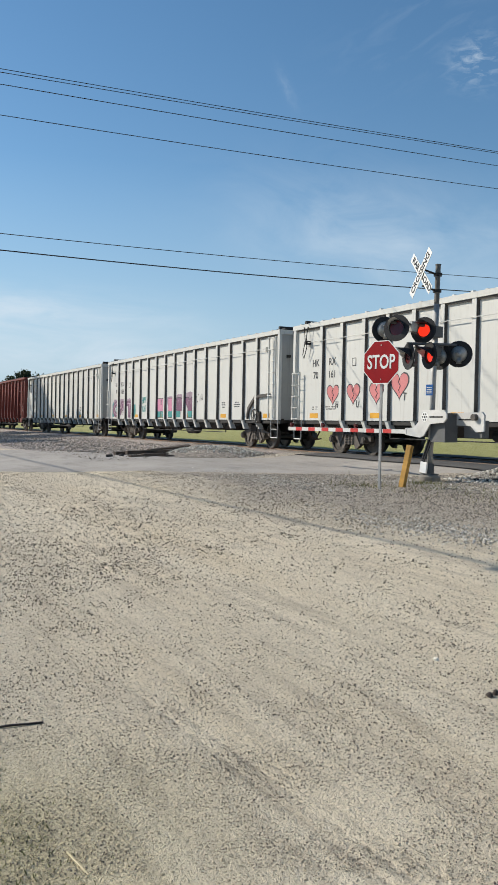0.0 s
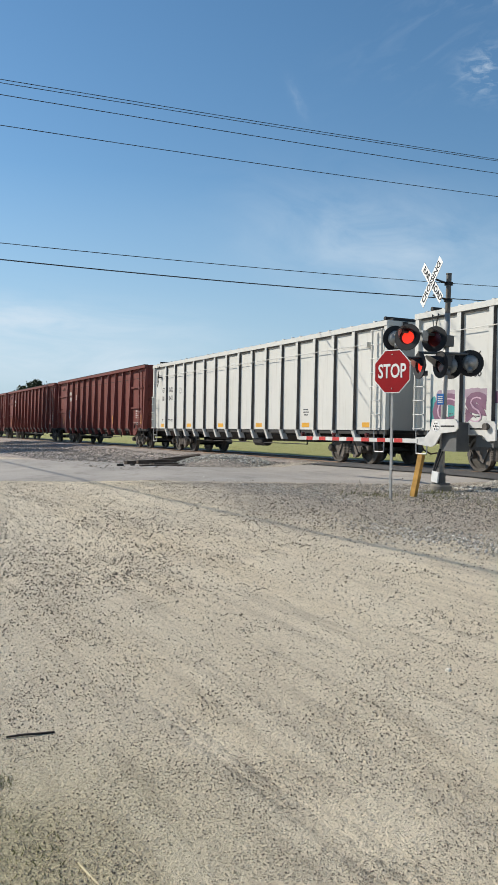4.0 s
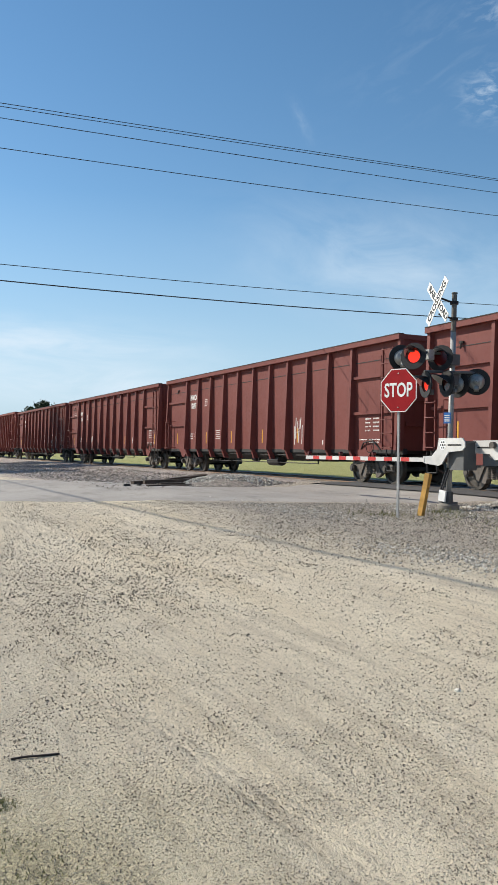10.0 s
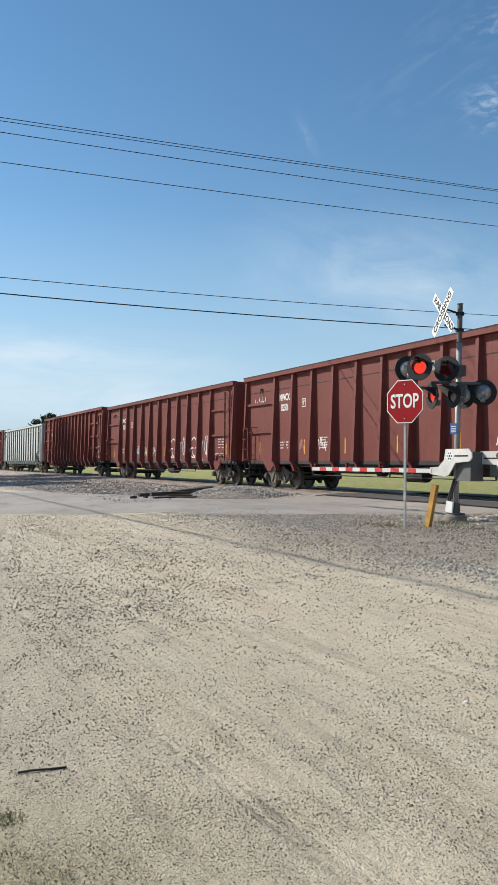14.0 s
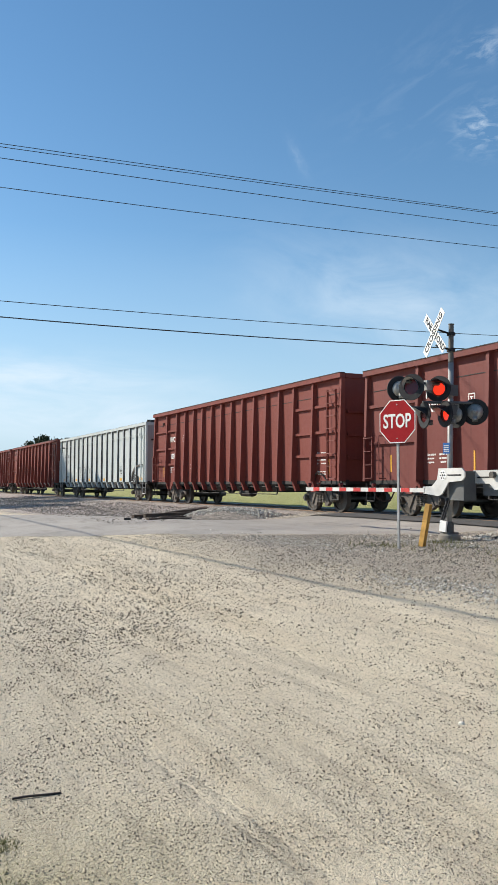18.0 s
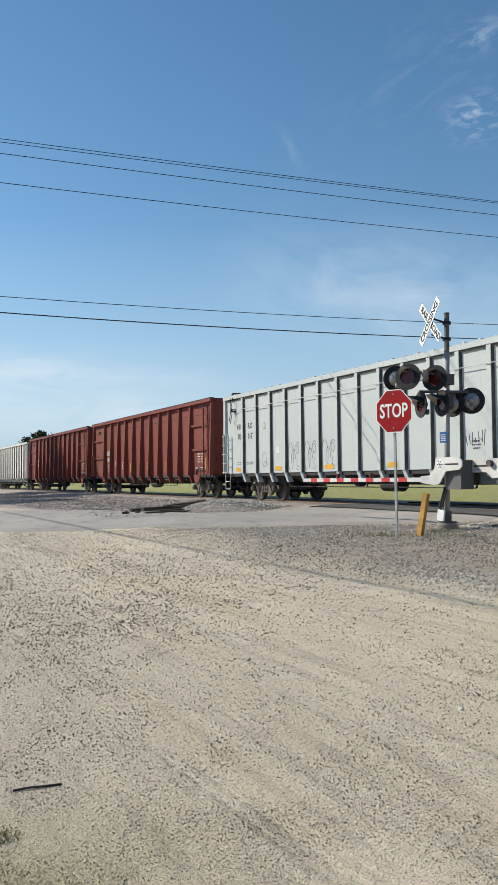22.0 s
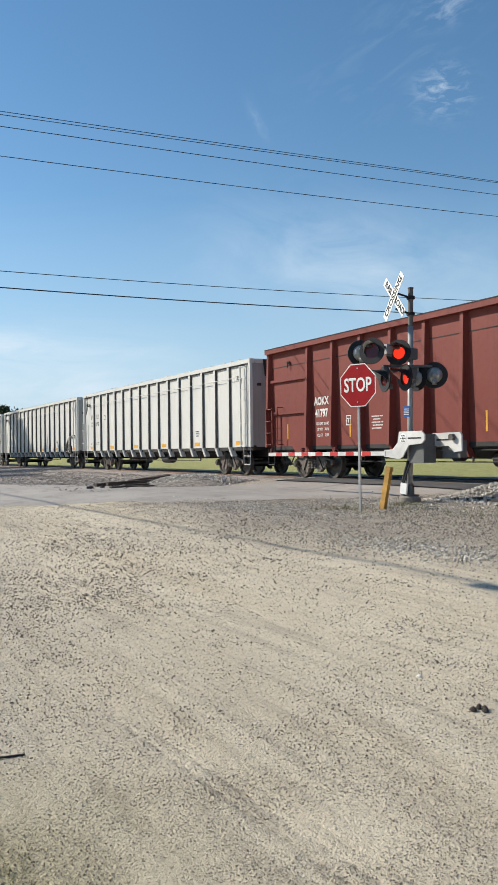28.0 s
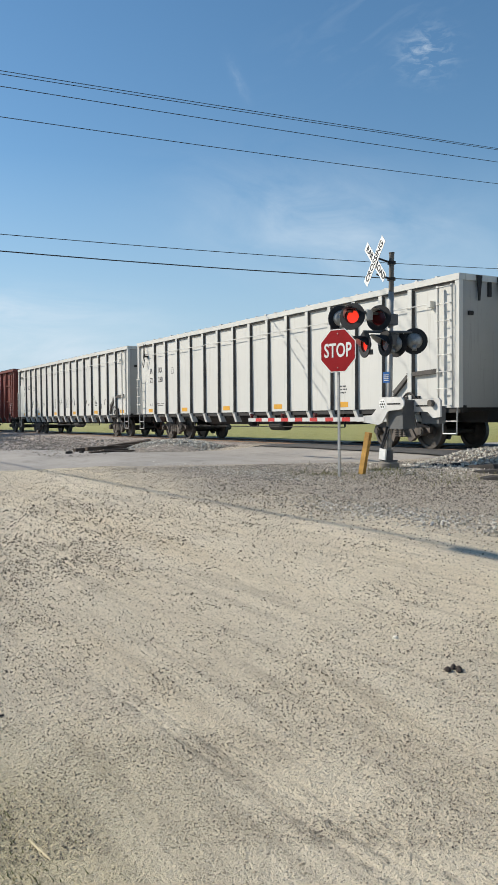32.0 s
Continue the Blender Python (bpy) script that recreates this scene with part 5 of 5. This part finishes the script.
def crossing_signal():
    mast = thing("crossing_signal", "grey railroad crossing signal mast with red lamps and crossbuck", "crossing signal", m=pose(*MAST) @ MAST_LEAN)
    part("mast_pole", Geo().tube((0, 0, 0.1), (0, 0, 3.66), 0.057, 16, 0.055), GALV, mast, "dull aluminium mast pole", True)
    part("mast_head", Geo().tube((0, 0, 3.66), (0, 0, 4.44), 0.053, 16, 0.052).tube((0, 0, 4.44), (0, 0, 4.46), 0.06, 16), MASTGREY, mast, "dark grey upper mast tube")
    part("foundation", Geo().tube((0, 0, -0.3), (0, 0, 0.15), 0.225, 24, 0.22).tube((0, 0, 0.15), (0, 0, 0.19), 0.22, 24, 0.17), CONCRETE, mast, "round grey concrete footing")
    part("mast_base", Geo().box(-0.13, 0.13, -0.13, 0.13, 0.19, 0.22).tube((0, 0, 0.22), (0, 0, 0.42), 0.09, 14, 0.085), GREYBOX, mast)
    inv = mast.matrix_basis.inverted()
    face = -101.0

    def local(p):
        return inv @ Vector(p)

    # crossbuck
    xm = inv @ facing((-13.005, 10.48, 4.67), face)
    for k, (turn, words, size) in enumerate(((-45, "RAIL   ROAD", 0.18), (45, "CROSSING", 0.18))):
        bm = xm @ pose(0, 0, 0.015 * k, 0, 0, turn)
        blade = part("crossbuck_blade", Geo().box(-0.555, 0.555, -0.098, 0.098, -0.004, 0.004, bm), SIGNWHITE, mast, "white reflective crossbuck blade")
        for word, at in ((words, 0.0),) if k else (("RAIL", -0.3), ("ROAD", 0.3)):
            letters(word, size, bm @ pose(at, 0, 0.007), "crossbuck_words", BLACK, blade, "black block letters", 1.12 if k else 1.0, 0.003)
    for z in (4.25, 3.92):
        part("bracket", Geo().tube((0, 0, z), local((-12.99, 10.5, z + 0.5)), 0.02, 6).tube((0, 0, z - 0.03), (0, 0, z + 0.03), 0.085, 14), BLACK, mast)
    # crossarms and junction boxes
    g = Geo().tube(local((-13.1, 9.85, 3.66)), local((-13.07, 11.0, 3.64)), 0.03, 8).tube(local((-13.6, 9.95, 3.62)), local((-13.1, 10.0, 3.66)), 0.025, 8).box(-0.11, 0.11, -0.12, 0.1, 2.98, 3.2)
    part("crossarm", g, GREYBOX, mast)
    g = Geo().tube(local((-13.05, 10.2, 3.26)), local((-12.8, 11.5, 3.28)), 0.028, 8).box(-0.1, 0.1, -0.14, 0.1, 2.58, 2.8)
    part("crossarm", g, GREYBOX, mast)
    part("junction_box", Geo().box(-0.14, 0.02, -0.62, -0.48, 3.06, 3.26), CHROME, mast)
    part("junction_box", Geo().box(-0.1, 0.08, 0.06, 0.24, 2.68, 2.84), CHROME, mast)
    for p, way, phase, rear in (
        ((-13.055, 9.937, 3.55), -60, 0, False),
        ((-13.047, 10.6, 3.55), -62, 1, False),
        ((-13.57, 10.03, 3.57), 160, None, True),
        ((-13.0, 10.2, 3.0), -103, 0, False),
        ((-12.8, 10.56, 3.02), -98, 1, False),
        ((-12.8, 11.32, 3.09), 138, None, True),
        ((-13.05, 11.05, 3.04), 105, None, True),
    ):
        lamp_head(mast, p, way, phase, rear, 6 if way in (-60, -62) else 0)
    part("number_plate", Geo().box(-0.075, 0.075, -0.11, 0.11, -0.003, 0.003, inv @ facing((-12.99, 10.737, 2.35), -66)), BLUE, mast, "small blue notice plate with white bars")
    nm = inv @ facing((-12.9885, 10.7335, 2.35), -66)
    g = Geo()
    for z in (-0.06, -0.025, 0.01, 0.05):
        g.box(-0.055, 0.055, z - 0.009, z + 0.009, 0.0, 0.004, nm)
    part("notice_lines", g, SIGNWHITE, mast)
    return mast


crossing_signal()


def gate():
    """Lowered crossing gate: machine box on the mast, arm support, striped arm, counterweights."""
    gm = thing("crossing_gate", "lowered red and white striped crossing gate arm with grey machine", "crossing gate", m=pose(MAST.x + 0.32, MAST.y + 0.16, MAST.z + 0.005))
    inv = gm.matrix_basis.inverted()
    box = Geo().box(-0.22, 0.22, -0.24, 0.08, 0.86, 1.4)
    part("gate_machine", box, GREYBOX, gm, "grey cast gate machine housing")
    part("machine_lid", Geo().box(-0.24, 0.24, -0.26, 0.1, 1.4, 1.44), GREYBOX, gm)
    yy = -0.3
    arm_plate = [(-0.9, 0.99), (-0.9, 1.13), (-0.62, 1.14), (-0.45, 1.28), (-0.4, 1.5), (0.3, 1.5), (0.38, 1.42), (0.38, 1.32), (0.3, 1.25), (-0.1, 1.22), (-0.2, 1.1), (-0.3, 0.98), (-0.42, 0.94)]
    part("arm_support", Geo().prism(arm_plate, yy - 0.05, yy - 0.02), WHITE, gm, "white bolted gate arm support plate")
    part("arm_slot", Geo().box(-0.12, 0.28, yy - 0.056, yy - 0.05, 1.345, 1.375), BLACK, gm)
    g = Geo().tube((-0.27, yy - 0.05, 1.36), (-0.27, yy - 0.054, 1.36), 0.105, 18)
    part("hub_plate", g, SIGNWHITE, gm)
    g = Geo()
    for i in range(6):
        a = i * math.pi / 3
        g.tube((-0.27 + 0.065 * math.cos(a), yy - 0.054, 1.36 + 0.065 * math.sin(a)), (-0.27 + 0.065 * math.cos(a), yy - 0.062, 1.36 + 0.065 * math.sin(a)), 0.016, 8)
    g.tube((-0.27, yy - 0.054, 1.36), (-0.27, yy - 0.062, 1.36), 0.022, 8)
    part("hub_bolt", g, BLACK, gm)
    # arm
    tip = -5.75
    part("gate_arm", Geo().box(tip, -0.85, yy - 0.06, yy - 0.02, 1.01, 1.1), WHITE, gm, "white gate arm board")
    for i in range(8):
        x = -1.35 - 0.62 * i
        if x - 0.3 > tip:
            part("red_stripe", Geo().box(x - 0.3, x, yy - 0.064, yy - 0.06, 1.012, 1.098), STRIPERED, gm)
    for x in (-5.6, -4.1, -2.7):
        arm_lamp = part("arm_lamp", Geo().box(x - 0.04, x + 0.04, yy - 0.07, yy - 0.01, 1.1, 1.13).tube((x, yy - 0.08, 1.17), (x, yy, 1.17), 0.04, 12), LENS, gm, "small dark red gate arm lamp")
    # counterweights reach back over the other side
    part("weight_arm", Geo().prism([(0.16, 1.2), (0.16, 1.45), (0.93, 1.46), (0.98, 1.4), (0.98, 1.09), (0.76, 1.07), (0.62, 1.19)], 0.05, 0.09), WHITE, gm, "white weight arm plate on the far side")
    part("weight_slot", Geo().box(0.28, 0.66, 0.044, 0.05, 1.3, 1.33), BLACK, gm)
    part("roller", Geo().tube((0.76, 0.05, 1.36), (0.76, -0.03, 1.36), 0.065, 14), STEEL, gm)
    part("counterweight", Geo().box(0.4, 0.9, 0.09, 0.26, 0.96, 1.3), GREYBOX, gm, "dark grey counterweight block")
    part("conduit", Geo().chain([(-0.3, -0.2, 0.9), (-0.36, -0.3, 0.5), (-0.34, -0.26, 0.1)], 0.03, 8).chain([(-0.2, -0.22, 0.9), (-0.3, -0.33, 0.45), (-0.32, -0.27, 0.15)], 0.018, 8), BLACK, gm)
    part("tag_box", Geo().box(-0.09, 0.09, -0.02, 0.02, 0.0, 0.22, pose(-0.31, -0.33, 0.23, 0, 8, 4)), SIGNWHITE, gm, "white plate hung low on the mast")


gate()


def stop_sign():
    at = Vector((-11.765, 8.65, 0.52))
    s = thing("stop_sign", "red octagonal stop sign on a thin grey steel post", "stop sign", m=pose(at.x, at.y, at.z))
    part("signpost", Geo().box(-0.021, 0.021, -0.018, 0.012, -0.3, 2.5, pose(0, 0, 0, 0, 0, 20)), GALV, s, "galvanised channel post")
    m = s.matrix_basis.inverted() @ facing((at.x + 0.03, at.y - 0.04, 2.73), -72)
    ring = [(math.cos(math.radians(22.5 + 45 * i)), math.sin(math.radians(22.5 + 45 * i))) for i in range(8)]

    def plate(r, z0, z1):
        g = Geo()
        v = [m @ Vector((r * c, r * q, z)) for z in (z0, z1) for c, q in ring]
        return g.add(v, [tuple(range(8))[::-1], tuple(range(8, 16))] + [(i, (i + 1) % 8, 8 + (i + 1) % 8, 8 + i) for i in range(8)])

    p = part("sign_border", plate(0.412, -0.003, 0.0), SIGNWHITE, s, "thin white sign border")
    part("sign_face", plate(0.394, 0.0, 0.003), SIGNRED, p, "red reflective sign face")
    letters("STOP", 0.345, m @ pose(0, -0.005, 0.006), "sign_word", SIGNWHITE, p, "white block letters", 0.72, 0.0065)
    for v in (0.3, -0.3):
        part("bolt", Geo().tube(m @ Vector((0, v, 0)), m @ Vector((0, v, 0.01)), 0.012, 8), GALV, s)


stop_sign()


def marker_post():
    g = Geo().box(-0.05, 0.05, -0.045, 0.045, -0.25, 0.92)
    ob = part("marker_post", g, POSTWOOD)
    ob.matrix_basis = pose(-12.0, 9.3, 0.36, -3, 10, 15)
    tagged(ob, "leaning weathered yellow wooden marker post beside the stop sign", "post")


marker_post()

# ---- overhead lines ----


def wire(name, z0, z1, r, sag, label):
    """A span along y at x = -25: heights at y = 4.4 and 24, and the sag between them."""
    pts = []
    for i in range(61):
        y = -30 + 1.5 * i
        t = (y - 4.4) / 19.6
        pts.append((-25, y, z0 + (z1 - z0) * t - 0.085 - 4 * sag * t * (1 - t)))
    tagged(part(name, Geo().pipe(pts, r, 5), CABLE), label, "cable", "overhead lines")


for z0, z1, r, sag in ((12.02, 12.84, 0.011, 0.03), (11.92, 12.78, 0.011, 0.03), (11.57, 12.28, 0.012, 0.04), (10.67, 11.36, 0.012, 0.05), (7.2, 7.76, 0.012, 0.08), (6.71, 7.16, 0.019, 0.1)):
    wire("overhead_cable", z0, z1, r, sag, "thin black overhead cable crossing above the rails")




def utility_pole(x, y, arms, along):
    """A wooden pole that carries the cables, clear of the view."""
    p = thing("utility_pole", "tall weathered wooden utility pole carrying the cables", "utility pole", "poles of the line", pose(x, y, ground_z(x, y)))
    top = max(arms) + 0.6
    part("pole_shaft", Geo().tube((0, 0, -0.5), (0, 0, top), 0.16, 12, 0.1), GREYTIMBER, p)
    for z in arms:
        a = Geo()
        if along:
            a.box(-0.06, 0.06, -0.9, 0.9, z - 0.12, z - 0.02)
        else:
            a.box(-0.9, 0.9, -0.06, 0.06, z - 0.12, z - 0.02)
        part("crossarm", a, GREYTIMBER, p)
    return p


def line_z(z0, z1, sag, y):
    t = (y - 4.4) / 19.6
    return z0 + (z1 - z0) * t - 0.085 - 4 * sag * t * (1 - t)


for end in (-30.0, 60.0):
    base = ground_z(-25, end)
    utility_pole(-25, end, [line_z(a, b, c, end) - base for a, b, c in ((12.0, 12.84, 0.03), (11.55, 12.28, 0.04), (10.64, 11.36, 0.05), (7.16, 7.76, 0.08), (6.67, 7.16, 0.1))], False)
# a cable behind the camera, whose shadow lies along the lot
for end in (-95.0, 25.0):
    utility_pole(end, -2.2, [8.0], True)
tagged(part("service_cable", Geo().pipe([(-95 + 2.0 * i, -2.2, 8.0 - 0.3 * math.sin(math.pi * i / 60)) for i in range(61)], 0.028, 6), CABLE), "black overhead service cable strung along the lot", "cable", "overhead lines")
# unseen case added on the cable to cast the thick shadow patch
tagged(part("splice_case", Geo().tube((-14.0, -2.2, 7.64), (-11.6, -2.2, 7.64), 0.07, 10), CABLE), "unseen black case added on the service cable for its shadow", "splice case")

# ---- distant trees ----


def tree(x, y, h, seed, label="dark leafy tree far beyond the rails", spread=0.19):
    rng = random.Random(seed)
    t = thing("tree", label, "tree", "distant trees", pose(x, y, ground_z(x, y) - 0.05))
    part("trunk", Geo().tube((0, 0, -0.3), (0.2, 0, h * 0.45), 0.28, 8, 0.18).tube((0.2, 0, h * 0.45), (0.5, 0.2, h * 0.8), 0.18, 7, 0.05).tube((0.2, 0, h * 0.4), (-0.6, 1.3, h * 0.7), 0.12, 6, 0.04).tube((0.2, 0, h * 0.42), (0.5, -1.4, h * 0.72), 0.12, 6, 0.04), TIMBER, t)
    g = Geo()
    for k in range(34):
        u = rng.uniform(0.45, 0.96)
        w = spread * h * math.sin(math.pi * min(1.0, (u - 0.35) / 0.68)) ** 0.7
        c = Vector((rng.uniform(-1, 1) * w, rng.uniform(-1, 1) * w, h * u))
        for i in range(70):
            p, s = c + Vector((rng.gauss(0, 1), rng.gauss(0, 1), rng.gauss(0, 0.7))) * h * 0.04, h * rng.uniform(0.014, 0.028)
            a, b = (Vector((rng.gauss(0, 1), rng.gauss(0, 1), rng.gauss(0, 1))).normalized() * s for _ in range(2))
            g.add([p - a, p + b, p + a, p - b], [(0, 1, 2, 3)])
    part("crown", g, LEAF, t)


LEAF = plain("dark foliage", (0.035, 0.055, 0.022), 0.8, 0.0, 0.4, 3)
for x, y, h, seed in ((-215, 44.6, 13.9, 1), (-218, 42.4, 12.4, 2), (-213, 47.4, 12.9, 3)):
    tree(x, y, h, seed)
# trees beside the lot, whose shade lies over the gravel bank and the passing cars
for x, y, h, seed in ((-71, 4.6, 12.2, 4), (-62.5, 2.2, 12.0, 5), (-54, -0.5, 11.0, 6)):
    tree(x, y, h, seed, "leafy tree beside the lot, shading the gravel bank", 0.24)


STRAW = plain("dry straw", (0.7, 0.6, 0.38), 0.8, 0.0, 0.2, 20)
STONE_AT = (-4.05, 3.44)


def loose_bits():
    g = Geo().chain([(-4.335, 0.76, 0.012), (-4.325, 0.84, 0.016), (-4.312, 0.93, 0.014), (-4.308, 1.005, 0.012)], 0.006, 6)
    tagged(part("stick", g, TIMBER), "short dark dry stick lying on the sand", "stick")

    tagged(part("straw", Geo().pipe([(-2.975, 0.78, 0.012), (-2.88, 0.79, 0.018), (-2.785, 0.812, 0.01)], 0.004, 5), STRAW), "pale dry straw lying on the gravel", "straw")
    tagged(part("pale_stone", Geo().lathe([(0.001, -0.01), (0.022, 0.0), (0.016, 0.014), (0.001, 0.02)], 7, pose(*STONE_AT, ground_z(*STONE_AT), 10, -6, 20)), plain("pale chalky stone", (0.78, 0.73, 0.62), 0.85, 0.0, 0.15, 40)), "single pale stone on the sand", "stone")

    rng = random.Random(3)
    g = Geo()
    for i in range(5):
        a, b, r = -3.375 + rng.uniform(-0.05, 0.05), 3.31 + rng.uniform(-0.045, 0.045), rng.uniform(0.012, 0.026)
        g.lathe([(0.001, -r * 0.4), (r, 0), (r * 0.7, r * 0.6), (0.001, r)], 7, pose(a, b, ground_z(a, b) + r * 0.3, rng.uniform(-20, 20), rng.uniform(-20, 20), rng.uniform(0, 90)))
    tagged(part("dirt_clod", g, TIMBER), "small dark crumbled clod of dirt on the sand", "clod", kind="stuff")


loose_bits()


def weeds(name, spots, count, label, tall=1.0):
    rng = random.Random(31)
    g = Geo()
    for x, y, r in spots:
        for i in range(count):
            px, py = x + rng.gauss(0, r), y + rng.gauss(0, r)
            z, h, a = ground_z(px, py), tall * (0.02 + 0.09 * rng.random() ** 2) + 0.004, rng.random() * 6.28
            dx, dy, lean = (0.003 + 0.005 * tall) * math.cos(a), (0.003 + 0.005 * tall) * math.sin(a), rng.uniform(-0.05, 0.05) * (0.3 + 0.7 * tall)
            g.add([(px - dx, py - dy, z - 0.01), (px + dx, py + dy, z - 0.01), (px + lean, py + lean, z + h)], [(0, 1, 2)])
    tagged(part(name, g, WEED), label, "weeds", kind="stuff")


WEED = plain("dry green weeds", (0.24, 0.23, 0.085), 0.8, 0.0, 0.4, 20)
weeds("weeds", [(-12.5, 10.1, 0.12), (-11.5, 9.7, 0.25), (-12.7, 8.75, 0.3), (-12.2, 8.9, 0.2), (-11.0, 8.9, 0.5), (-10.4, 10.6, 0.4), (-9.6, 9.4, 0.5), (-12.4, 10.4, 0.2)], 75, "sparse dry weeds round the mast and post")
weeds("ground_weeds", [(-2.85, 0.45, 0.16), (-3.1, 0.55, 0.14), (-3.5, 0.5, 0.12), (-2.6, 0.62, 0.12), (-3.8, 0.62, 0.05)], 260, "short yellow-green sprouts in the gravel", 0.2)

# ---- movement ----
SPEED = (117.00911597, 6.29878744, 2.06513177, 0.63766913, -1.10051507, -0.39722568)
LAMP_PERIOD, LAMP_START = 1.484, 0.46


def rolled(t):
    """Metres that the train has gone since the clip's start: it gathers speed from 6.5 to 8.1 m/s."""
    at = lambda s: sum(c * (s / 16 - 1) ** (k + 1) for k, c in enumerate(SPEED))
    return at(t) - at(0)


def motions():
    for car, start in CARS:
        walk(car, [(0.5 * i, pose(start + rolled(0.5 * i), TRACK_Y, RAIL_Z)) for i in range(65)])
    turns = [(i / 15, math.degrees(rolled(i / 15) / WHEEL_R)) for i in range(481)]
    for axle, x in WHEELSETS:
        walk(axle, [(t, pose(x, 0, WHEEL_R, 0, a)) for t, a in turns])
    for flap, m, phase in SHUTTERS:
        rows = []
        for i in range(321):
            t = i / 10
            u = ((t - LAMP_START) / LAMP_PERIOD + 0.5 * phase) % 1.0
            lit = 0.02 < u < 0.46
            rows.append((t, m @ pose(0, 0, 0, -80 if lit else 0)))
        walk(flap, rows)


motions()
